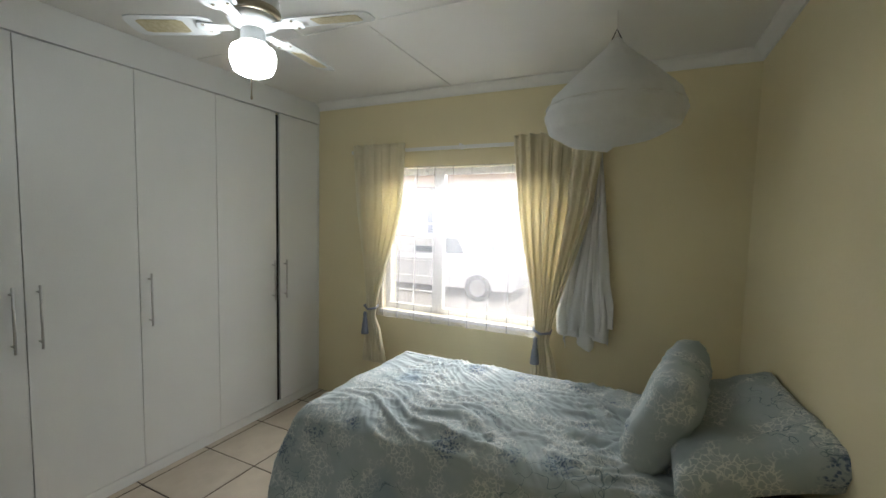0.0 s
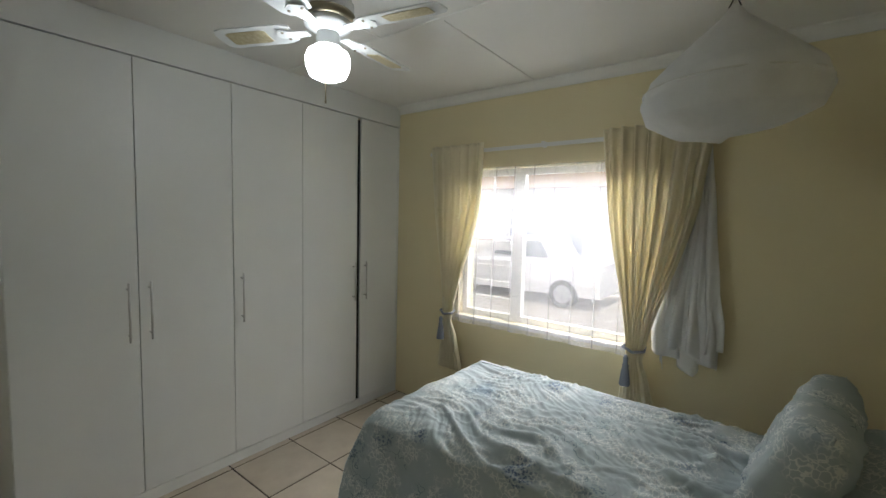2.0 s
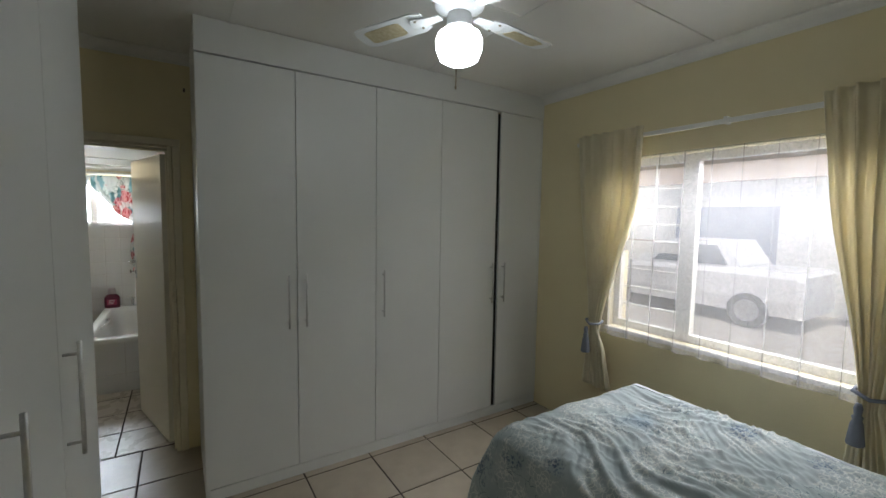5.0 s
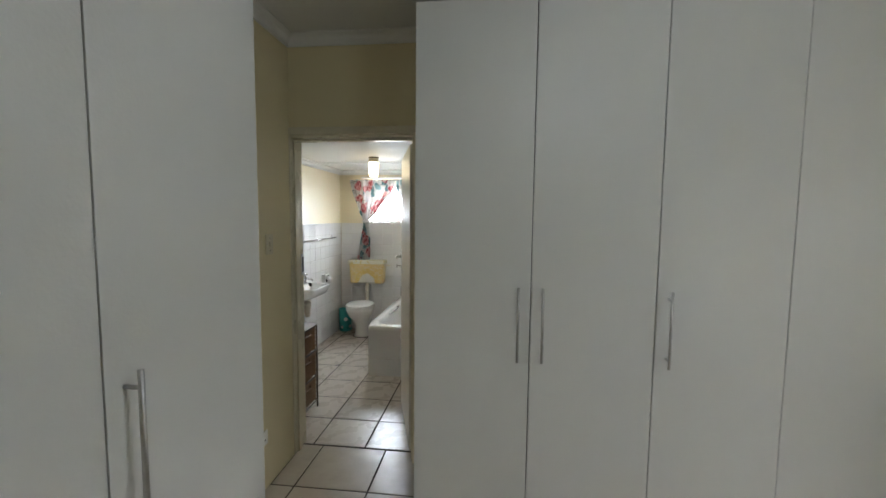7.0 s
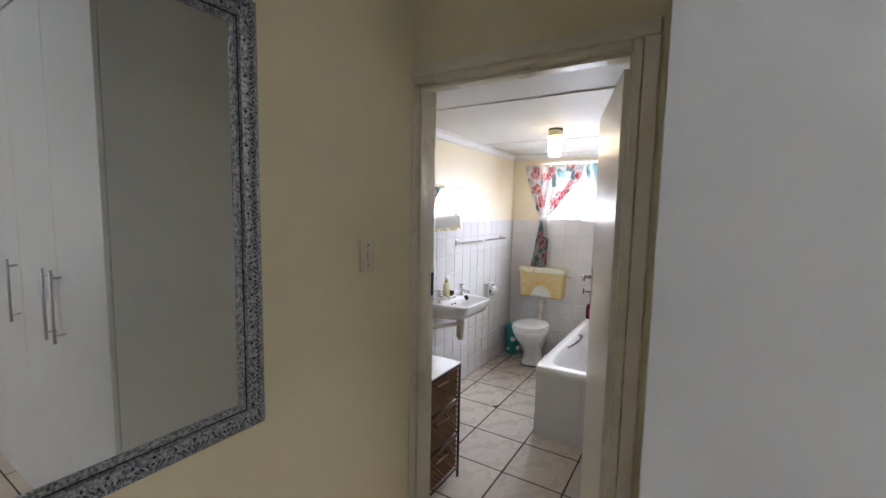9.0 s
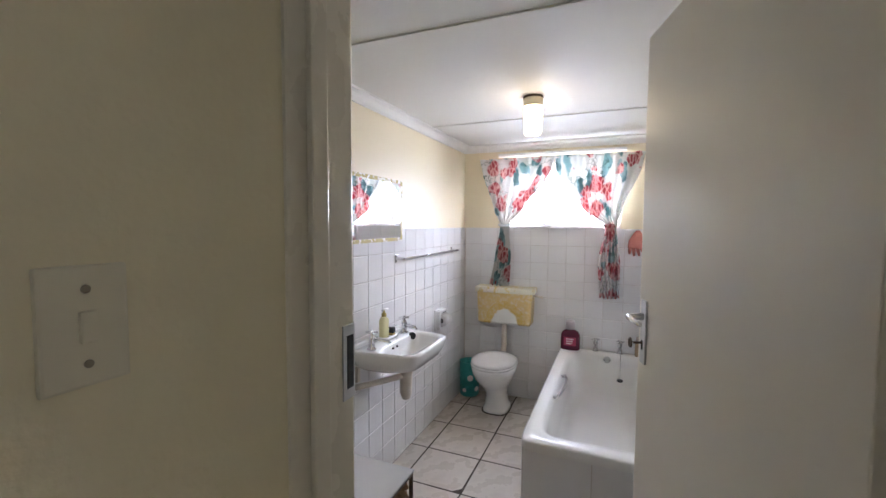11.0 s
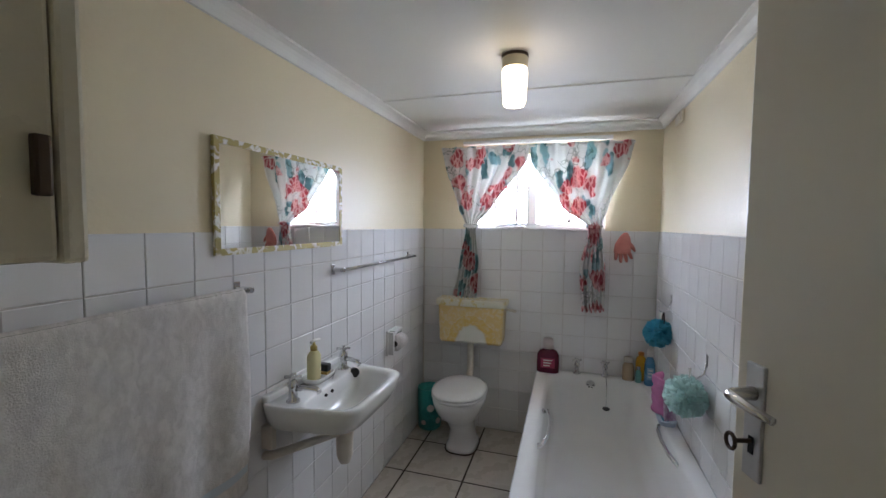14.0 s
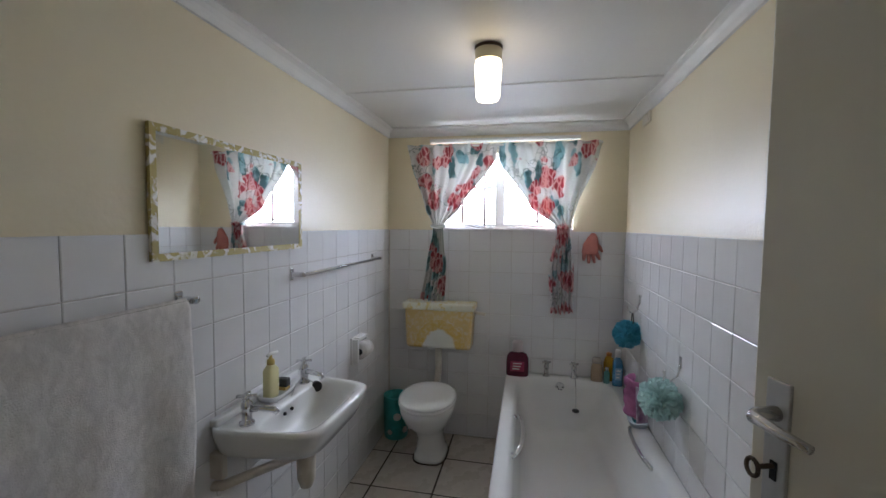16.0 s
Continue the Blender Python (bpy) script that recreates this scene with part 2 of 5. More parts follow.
PIPE = material("painted_pipe", (0.76, 0.71, 0.62), 0.4, color2=(0.62, 0.55, 0.46), scale=15)
YELLOW_PAINT = distressed("cistern_lid_paint", (0.80, 0.77, 0.64), (0.72, 0.58, 0.22), 22, (0.5, 0.62))
CISTERN = cistern_paint()
GOLD = distressed("distressed_gold", (0.82, 0.79, 0.70), (0.44, 0.35, 0.10), 30, (0.42, 0.50))
SILVER = silver_frame()
MIRROR = material("mirror", (0.86, 0.88, 0.87), 0.015, 1.0, scale=1)
MIRROR.node_tree.nodes["Principled BSDF"].inputs["Roughness"].default_value = 0.01
for link in list(MIRROR.node_tree.nodes["Principled BSDF"].inputs["Roughness"].links):
    MIRROR.node_tree.links.remove(link)
GLASS = clear("window_glass")
BEDDING = fabric("sage_floral_cotton", None, 0, 0.05, bedding_color)
SHEET_EDGE = fabric("pale_blue_cotton", (0.62, 0.68, 0.72), 0, 0.05)
CURTAIN = fabric("cream_curtain", (0.90, 0.84, 0.65), 0, 0.34)
SHEER = fabric("white_sheer", (0.78, 0.78, 0.80), 0.775, 0.38, relief=(400, 0.04, 0.0005))
NETTING = fabric("white_netting", (0.95, 0.95, 0.93), 0.0, 0.50, relief=(400, 0.04, 0.0005))
PROTEA = fabric("protea_print", None, 0, 0.22, protea_color)
def terry_color(g):
    """Mottled terry: grey patches, finely broken by loop-sized speckle."""
    patch = g.ramp(g.noise(48, g.warp(0.04, 24, (1, 1, 0.5)), 6), (0.38, 0.0), (0.64, 1.0))
    loops = g.ramp(g.noise(150, None, 5), (0.35, 0.0), (0.65, 1.0))
    return g.mix(g.math("MULTIPLY", loops, 0.5), g.mix(patch, (0.62, 0.59, 0.56), (0.80, 0.77, 0.74)), (0.74, 0.71, 0.68))


TOWEL = fabric("white_terry", None, 0, 0.05, terry_color, relief=(280, 0.7, 0.003))
TASSEL = fabric("grey_blue_thread", (0.25, 0.27, 0.32), 0, 0.0)
DARKBASE = fabric("dark_bed_base", (0.05, 0.05, 0.055), 0, 0.0)
WICKER = wicker_mat()
RUSTMETAL = material("dark_rusty_metal", (0.10, 0.07, 0.05), 0.5, 0.6, scale=40)
FANWHITE = material("white_enamel_metal", (0.80, 0.82, 0.82), 0.25, scale=5)
BRASS = material("aged_brass", (0.34, 0.30, 0.22), 0.35, 0.9, scale=12)
CANE = material("cane_webbing", (0.52, 0.46, 0.30), 0.7, color2=(0.40, 0.34, 0.2), scale=60, bump=0.4, bump_scale=300)
GLOBE = glow("lit_fan_globe", (0.90, 0.97, 1.0), GLOBE_POWER)
BATHGLOBE = glow("lit_bathroom_globe", (1.0, 0.82, 0.50), BATH_POWER)

# ---- mesh helpers ----
def thing(name, base, label, category, group=""):
    ob = new(name)
    ob.location = base
    ob.empty_display_size = 0.1
    return tagged(ob, label, category, group)


def part(name, bm, mat, parent=None, label="", smooth=False):
    """Link a bmesh, in world coordinates, as one mesh under a thing or a part."""
    me = bpy.data.meshes.new(name)
    bmesh.ops.recalc_face_normals(bm, faces=bm.faces)
    for f in bm.faces:
        f.smooth = smooth
    bm.to_mesh(me)
    bm.free()
    me.materials.append(mat)
    ob = new(name, me)
    if parent is not None:
        ob.parent = parent
        if parent.type == "EMPTY":
            ob.matrix_parent_inverse = Matrix.Translation(-Vector(parent.location))
    if label:
        ob["label"] = label
    return ob


def box(*spans, bevel=0.0, bm=None):
    """A box from x0, x1, y0, y1, z0, z1, added to bm if given."""
    x0, x1, y0, y1, z0, z1 = spans
    bm = bm or bmesh.new()
    r = bmesh.ops.create_cube(bm, size=1, matrix=Matrix.Translation(((x0 + x1) / 2, (y0 + y1) / 2, (z0 + z1) / 2)) @ Matrix.Diagonal((abs(x1 - x0), abs(y1 - y0), abs(z1 - z0), 1)))
    if bevel:
        edges = list({e for v in r["verts"] for e in v.link_edges})
        bmesh.ops.bevel(bm, geom=edges, offset=bevel, segments=2, affect="EDGES", profile=0.6)
    return bm


def tube(points, radius, bm=None, seg=10, radii=None):
    """A round bar through points, with closed ends."""
    bm = bm or bmesh.new()
    pts = [Vector(p) for p in points]
    rings, side = [], None
    for i, p in enumerate(pts):
        d = (pts[min(i + 1, len(pts) - 1)] - pts[max(i - 1, 0)]).normalized()
        if side is None:
            side = d.orthogonal().normalized()
        else:
            side = (side - d * side.dot(d)).normalized()
        up = d.cross(side)
        r = radii[i] if radii else radius
        rings.append([bm.verts.new(p + (side * math.cos(a) + up * math.sin(a)) * r) for a in (2 * math.pi * k / seg for k in range(seg))])
    for a, b in zip(rings, rings[1:]):
        for k in range(seg):
            bm.faces.new((a[k], a[(k + 1) % seg], b[(k + 1) % seg], b[k]))
    bm.faces.new(rings[0][::-1]), bm.faces.new(rings[-1])
    return bm


def loft(rings, bm=None, closed_start=True, closed_end=True):
    """Join rings of points, all of the same count, into a skin."""
    bm = bm or bmesh.new()
    vs = [[bm.verts.new(p) for p in ring] for ring in rings]
    n = len(vs[0])
    for a, b in zip(vs, vs[1:]):
        for k in range(n):
            bm.faces.new((a[k], a[(k + 1) % n], b[(k + 1) % n], b[k]))
    if closed_start:
        bm.faces.new(vs[0][::-1])
    if closed_end:
        bm.faces.new(vs[-1])
    return bm


def oval(cx, cy, z, rx, ry, power=2.0, seg=32):
    out = []
    for k in range(seg):
        a = 2 * math.pi * (k + 0.5) / seg
        c, s = math.cos(a), math.sin(a)
        out.append(Vector((cx + rx * math.copysign(abs(c) ** (2 / power), c), cy + ry * math.copysign(abs(s) ** (2 / power), s), z)))
    return out


def lathe(profile, centre=(0, 0, 0), seg=24, bm=None):
    cx, cy, cz = centre
    return loft([oval(cx, cy, cz + z, max(r, 0.0005), max(r, 0.0005), 2, seg) for r, z in profile], bm)


def skin(fn, nu, nv, bm=None):
    """A sheet of nu by nv faces over fn(u, v), u and v from 0 to 1."""
    bm = bm or bmesh.new()
    g = [[bm.verts.new(fn(i / nu, j / nv)) for j in range(nv + 1)] for i in range(nu + 1)]
    for i in range(nu):
        for j in range(nv):
            bm.faces.new((g[i][j], g[i + 1][j], g[i + 1][j + 1], g[i][j + 1]))
    return bm


def thick(ob, depth):
    m = ob.modifiers.new("thickness", "SOLIDIFY")
    m.thickness, m.offset = depth, 0
    return ob


def setting(name, bm, mat, label, category):
    return tagged(part(name, bm, mat), label, category, kind="structure")


tile_meshes = {}


def tile_mesh(w, h, depth, mat):
    key = (round(w, 3), round(h, 3), depth, mat.name)
    if key not in tile_meshes:
        e = min(0.0025, w / 4, h / 4)
        v = []
        for z, i in ((0, 0), (depth - e * 0.6, 0), (depth, e)):
            v += [(i, i, z), (w - i, i, z), (w - i, h - i, z), (i, h - i, z)]
        f = [(8, 9, 10, 11)]
        for base in (0, 4):
            f += [(base + k, base + (k + 1) % 4, base + 4 + (k + 1) % 4, base + 4 + k) for k in range(4)]
        me = bpy.data.meshes.new("tile")
        me.from_pydata(v, [], f)
        me.materials.append(mat)
        tile_meshes[key] = me
    return tile_meshes[key]


def tiling(parent, origin, u, v, u0, u1, v0, v1, size, joint, u_start, v_start, depth, mat, holes=(), name="tile"):
    """Lay tiles over a rectangle of the plane origin, u, v; cut at its edges, left out of the holes."""
    u, v, origin = Vector(u), Vector(v), Vector(origin)
    n = u.cross(v)
    turn = Matrix((u, v, n)).transposed().to_4x4()
    rnd = random.Random(5)
    a = u_start - math.ceil((u_start - u0) / size) * size
    while a < u1:
        b = v_start - math.ceil((v_start - v0) / size) * size
        while b < v1:
            p, q, r, s = max(a, u0) + joint / 2, min(a + size, u1) - joint / 2, max(b, v0) + joint / 2, min(b + size, v1) - joint / 2
            for h0, h1, k0, k1 in holes:
                if p < h1 and q > h0 and r < k1 and s > k0:
                    if p >= h0 and q <= h1 and r >= k0 and s <= k1:
                        q = p
                    elif s > k1 and r >= k0:
                        r = k1 + joint / 2
                    elif r < k0:
                        s = k0 - joint / 2
                    elif q > h1:
                        p = h1 + joint / 2
                    else:
                        q = h0 - joint / 2
            if q - p > 0.012 and s - r > 0.012:
                ob = new(name, tile_mesh(q - p, s - r, depth, mat))
                tilt = Euler((rnd.uniform(-0.003, 0.003), rnd.uniform(-0.003, 0.003), 0)).to_matrix().to_4x4()
                ob.matrix_basis = Matrix.Translation(origin + u * p + v * r + n * rnd.uniform(-0.0004, 0.0004)) @ turn @ tilt
                ob.parent = parent
            b += size
        a += size


# ---- structure ----
# bedroom: x 0 to 3.26, y -0.95 to 2.545; passage: x -0.83 to 0, y -0.92 to 0; bathroom: x -3.69 to -0.93, y -1.71 to -0.10
CEIL, BCEIL = 2.648, 2.172
floor = setting("floor", box(-0.82, 3.4, -1.3, 2.545, -0.12, -0.0022), DARKGROUT, "beige ceramic floor tiles with dark brown joints", "floor")
bath_floor = setting("floor_bathroom", box(-3.8, -0.8201, -1.80, 0.0, -0.12, -0.0022), DARKGROUT, "pale ceramic bathroom floor tiles with dark joints", "floor")


def wall_y(name, y0, y1, x0, x1, z1, hole, mat, label):
    """A wall along x, with one opening (x0, x1, z0, z1)."""
    bm = bmesh.new()
    if hole:
        a, b, c, d = hole
        box(x0, a, y0, y1, -0.1, z1, bm=bm), box(b, x1, y0, y1, -0.1, z1, bm=bm), box(a, b, y0, y1, d, z1, bm=bm)
        if c > -0.1:
            box(a, b, y0, y1, -0.1, c, bm=bm)
    else:
        box(x0, x1, y0, y1, -0.1, z1, bm=bm)
    return setting(name, bm, mat, label, "wall")


def wall_x(name, x0, x1, y0, y1, z1, hole, mat, label):
    bm = bmesh.new()
    if hole:
        a, b, c, d = hole
        box(x0, x1, y0, a, -0.1, z1, bm=bm), box(x0, x1, b, y1, -0.1, z1, bm=bm), box(x0, x1, a, b, d, z1, bm=bm)
        if c > -0.1:
            box(x0, x1, a, b, -0.1, c, bm=bm)
    else:
        box(x0, x1, y0, y1, -0.1, z1, bm=bm)
    return setting(name, bm, mat, label, "wall")


WIN = (0.70, 2.12, 0.86, 2.05)
wall_y("wall_window", 2.545, 2.765, -0.9, 3.5, 2.9, WIN, CREAM, "cream painted plaster wall with a window")
wall_x("wall_head", 3.26, 3.48, -1.3, 2.545, 2.9, None, CREAM, "plain cream painted plaster wall behind the bed")
wall_y("wall_entry", -1.17, -0.95, 0.6, 3.26, 2.9, (2.3, 3.1, -0.1, 2.05), CREAM, "cream painted wall with the bedroom doorway")
setting("wall_hall", box(2.0, 3.4, -2.3, -2.1, -0.1, 2.9), CREAM, "cream wall of the hall beyond the doorway", "wall")
setting("floor_hall", box(2.0, 3.4, -2.1, -1.3, -0.12, 0.0), FLOORTILE, "beige hall floor", "floor")
wall_y("wall_passage", -1.12, -0.92, -0.70, 0.6, 2.9, None, CREAM, "cream painted passage wall with a mirror and switch")
wall_x("wall_door", -0.82, -0.70, -1.71, 0.2, 2.9, (-0.940, -0.112, -0.1, 2.06), CREAM, "cream painted wall round the bathroom doorway")
wall_y("wall_basin", -1.93, -1.71, -3.9, -0.70, 2.6, None, CREAM_B, "pale cream wall above white tiles beside the basin")
wall_y("wall_bath", -0.10, 0.10, -3.9, -0.82, 2.6, None, CREAM_B, "pale cream wall above white tiles beside the bath")
BWIN = (-1.36, -0.43, 1.475, 1.985)
wall_x("wall_bath_window", -3.91, -3.69, -1.71, -0.10, 2.6, BWIN, CREAM_B, "pale cream wall above white tiles with a small window")
wall_y("wall_wardrobe_back", 0.2, 2.545, -0.84, -0.64, 2.9, None, CREAM, "plain wall behind the fitted wardrobe")

bm = box(-0.70, 3.5, -2.3, 2.545, CEIL, CEIL + 0.12)
for span in ((-0.6, 3.26, 1.395, 1.425), (-0.6, 3.26, 0.165, 0.195), (1.31, 1.34, 1.425, 2.5), (1.9, 1.93, -0.9, 0.165), (0.9, 0.93, 0.195, 1.395)):
    box(*span, CEIL - 0.007, CEIL, bevel=0.002, bm=bm)
setting("ceiling", bm, WHITE_CEIL, "white board ceiling with flat cover strips", "ceiling")
bm = box(-3.9, -0.82, -1.71, -0.10, BCEIL, BCEIL + 0.12)
for x in (-2.89, -1.57):
    box(x - 0.018, x + 0.018, -1.71, -0.10, BCEIL - 0.007, BCEIL, bevel=0.002, bm=bm)
setting("ceiling_bathroom", bm, WHITE_CEIL, "white board bathroom ceiling with cover strips", "ceiling")


def cornice(name, a, b, inward, top, drop=0.065, reach=0.06):
    """A coved strip from a to b (x, y) under the ceiling."""
    a, b, n = Vector((*a, 0)), Vector((*b, 0)), Vector((*inward, 0))
    prof = [(0, 0), (reach, 0), (reach, -0.010)] + [(reach * (1 - math.sin(t)) * 0.86 + 0.012, -0.010 - (drop - 0.02) * (1 - math.cos(t))) for t in (0.3, 0.7, 1.1, 1.4)] + [(0.012, -drop), (0, -drop)]
    rings = [[p + n * d + Vector((0, 0, top + z)) for d, z in prof] for p in (a, b)]
    tagged(part(name, loft(rings), WHITE_TRIM), "white coved plaster cornice", "cornice", kind="structure")


cornice("trim_window_wall", (0.0, 2.545), (3.26, 2.545), (0, -1), CEIL)
cornice("trim_head_wall", (3.26, 2.545), (3.26, -0.95), (-1, 0), CEIL)
cornice("trim_entry_wall", (3.26, -0.95), (2.1, -0.95), (0, 1), CEIL)
cornice("trim_passage", (0.575, -0.92), (-0.70, -0.92), (0, 1), CEIL)
cornice("trim_door_wall", (-0.70, -0.92), (-0.70, 0.0), (1, 0), CEIL)
cornice("trim_basin_wall", (-0.82, -1.71), (-3.69, -1.71), (0, 1), BCEIL, 0.060, 0.048)
cornice("trim_bath_window_wall", (-3.69, -1.71), (-3.69, -0.10), (1, 0), BCEIL, 0.060, 0.048)
cornice("trim_bath_wall", (-3.69, -0.10), (-0.82, -0.10), (0, -1), BCEIL, 0.060, 0.048)

# ---- bathroom door ----
frame_ob = tagged(thing("door_frame", (-0.76, -0.53, 0), "cream gloss painted wooden door frame", "door frame"), kind="structure")
part("jamb", box(-0.860, -0.692, -0.939, -0.914, 0, 2.058, bevel=0.006), CREAM_WOOD, frame_ob)
part("jamb", box(-0.835, -0.692, -0.139, -0.113, 0, 2.058, bevel=0.006), CREAM_WOOD, frame_ob)
part("head", box(-0.835, -0.692, -0.913, -0.140, 2.040, 2.058, bevel=0.006), CREAM_WOOD, frame_ob)
part("stop", box(-0.775, -0.735, -0.9135, -0.902, 0, 2.038, bevel=0.003), CREAM_WOOD, frame_ob)
part("stop", box(-0.775, -0.735, -0.153, -0.1395, 0, 2.038, bevel=0.003), CREAM_WOOD, frame_ob)
part("stop", box(-0.775, -0.735, -0.902, -0.153, 2.026, 2.0395, bevel=0.003), CREAM_WOOD, frame_ob)
part("strike_plate", box(-0.858, -0.822, -0.9138, -0.911, 1.17, 1.31, bevel=0.001), STEEL, frame_ob, "worn steel strike plate")
part("latch_hole", box(-0.852, -0.833, -0.912, -0.910, 1.19, 1.29), DARK, frame_ob)
part("trim_strip", box(-0.6995, -0.684, -0.919, -0.068, 2.059, 2.105, bevel=0.006), CREAM_WOOD, frame_ob)
part("trim_strip", box(-0.6995, -0.684, -0.111, -0.068, 0, 2.058, bevel=0.006), CREAM_WOOD, frame_ob)

door = tagged(thing("door_1", (-0.84, -0.145, 0), "cream gloss flush door standing open, chrome lever", "door"), kind="structure")
swing = pose(-0.84, -0.145, 0, 0, 0, DOOR_ANGLE)
def door_piece(name, bm, mat, parent=door, label="", smooth=False):
    bm.transform(swing)
    return part(name, bm, mat, parent, label, smooth)
# the leaf runs along -x from the hinge before it is swung
door_piece("leaf", box(-0.735, 0, -0.04, 0, 0.012, 2.02, bevel=0.003), DOORPAINT)
for side, y in ((-1, -0.04), (1, 0.0)):
    plate = door_piece("lock_plate", box(-0.708, -0.672, y, y + side * 0.006, 1.106, 1.286, bevel=0.002), STEEL, label="worn chrome lock plate")
    door_piece("lever", tube([(-0.690, y, 1.240), (-0.690, y + side * 0.038, 1.240), (-0.684, y + side * 0.046, 1.240), (-0.645, y + side * 0.048, 1.238), (-0.605, y + side * 0.044, 1.236)], 0.008, radii=[0.011, 0.009, 0.009, 0.0075, 0.006]), CHROME, plate, smooth=True)
    door_piece("keyhole", box(-0.695, -0.685, y + side * 0.004, y + side * 0.0075, 1.145, 1.172), DARK, plate)
door_piece("key", tube([(-0.690, -0.03, 1.165), (-0.690, -0.070, 1.165)], 0.0035, tube([(-0.690 + 0.010 * math.cos(a), -0.078, 1.165 + 0.012 * math.sin(a)) for a in np.linspace(0, 6.2, 14)], 0.003)), RUSTMETAL, label="dark iron key in the lock")

# ---- fitted wardrobes ----
def bar_handle(parent, foot, out, z0, z1):
    """A steel bar on two pegs; foot is (x, y) on the door, out points away from it."""
    f, o = Vector((*foot, 0)), Vector((*out, 0))
    bm = tube([f + o * 0.036 + Vector((0, 0, z0 - 0.015)), f + o * 0.036 + Vector((0, 0, z1 + 0.015))], 0.006)
    for z in (z0 + 0.02, z1 - 0.02):
        tube([f + Vector((0, 0, z)), f + o * 0.036 + Vector((0, 0, z))], 0.0045, bm)
    part("handle", bm, STEEL, parent, "brushed steel bar handle", True)


wardrobe = thing("fitted_wardrobe", (-0.3, 1.27, 0), "white melamine fitted wardrobe with five tall doors", "wardrobe")
part("end_panel", box(-0.695, -0.022, 0.0, 0.018, 0.0, 2.645, bevel=0.001), MELAMINE, wardrobe)
# near-black block puts the shade behind the door gaps into its colour
part("carcass", box(-0.62, -0.025, 0.019, 2.54, 0.07, 2.45), DARK, wardrobe)
part("plinth", box(-0.06, -0.006, 0.019, 2.544, 0.0, 0.068, bevel=0.002), MELAMINE, wardrobe)
part("fascia", box(-0.05, 0.004, 0.0, 2.544, 2.468, 2.646, bevel=0.002), MELAMINE, wardrobe)
part("scribe_strip", box(-0.02, -0.002, 2.527, 2.544, 0.07, 2.466, bevel=0.001), MELAMINE, wardrobe)
edges = [0.0, 0.506, 1.018, 1.526, 2.064, 2.525]
pulls = [0.452, 0.553, 1.065, 2.000, 2.122]
for i in range(5):
    y0, y1 = edges[i] + 0.002, edges[i + 1] - 0.002
    if i == 3:
        y1 = 2.045
    if i == 4:
        y0 = 2.084
    bm = box(-0.0205, -0.002, y0, y1, 0.074, 2.462, bevel=0.0015)
    leaf = part("door", bm, MELAMINE, wardrobe)
    bar_handle(leaf, (0.0, pulls[i]), (1, 0), 0.967, 1.258)

robe = thing("fitted_wardrobe", (1.3, -0.65, 0), "white melamine fitted wardrobe beside the passage opening", "wardrobe")
part("end_panel", box(0.600, 0.618, -0.919, -0.366, 0.0, 2.645, bevel=0.001), MELAMINE, robe)
part("end_panel", box(2.085, 2.103, -0.945, -0.366, 0.0, 2.645, bevel=0.001), MELAMINE, robe)
# solid black again draws the shaded gaps between these doors
part("carcass", box(0.619, 2.084, -0.93, -0.388, 0.07, 2.45), DARK, robe)
part("plinth", box(0.619, 2.084, -0.42, -0.375, 0.0, 0.068), MELAMINE, robe)
part("fascia", box(0.600, 2.103, -0.40, -0.360, 2.468, 2.646, bevel=0.002), MELAMINE, robe)
for i in range(3):
    x0, x1 = (0.635 + i * 0.487 if i else 0.602), 1.118 + i * 0.487
    leaf = part("door", box(x0, x1, -0.3825, -0.364, 0.074, 2.462, bevel=0.0015), MELAMINE, robe)
    bar_handle(leaf, (x1 - 0.040, -0.364), (0, 1), 0.967, 1.258)

# ---- passage ----
mirror = thing("wall_mirror", (0.2, -0.915, 0.97), "tall mirror in an ornate antique silver frame", "mirror")
MX0, MX1, MZ0, MZ1 = -0.018, 0.585, 0.990, 2.054


def picture_frame(parent, x0, x1, z0, z1, y, steps, mat, name="frame_bar"):
    """Four mitred bars; steps are (inset, height) of the moulding."""
    corners = [(x0, z0, 1, 1), (x1, z0, -1, 1), (x1, z1, -1, -1), (x0, z1, 1, -1)]
    for a, b in zip(corners, corners[1:] + corners[:1]):
        rings = [[Vector((c[0] + c[2] * i, y + h, c[1] + c[3] * i)) for i, h in steps] for c in (a, b)]
        part(name, loft(rings), mat, parent)


picture_frame(mirror, MX0, MX1, MZ0, MZ1, -0.92, [(0, 0), (0, 0.018), (0.006, 0.026), (0.018, 0.030), (0.032, 0.027), (0.044, 0.020), (0.047, 0.012), (0.047, 0)], SILVER)
MOULD = [(0, 0.018), (0.006, 0.026), (0.018, 0.030), (0.032, 0.027), (0.044, 0.020), (0.047, 0.012)]


def mould_height(i):
    for (a, h), (b, k) in zip(MOULD, MOULD[1:]):
        if i <= b:
            return h + (k - h) * (i - a) / (b - a)
    return MOULD[-1][1]


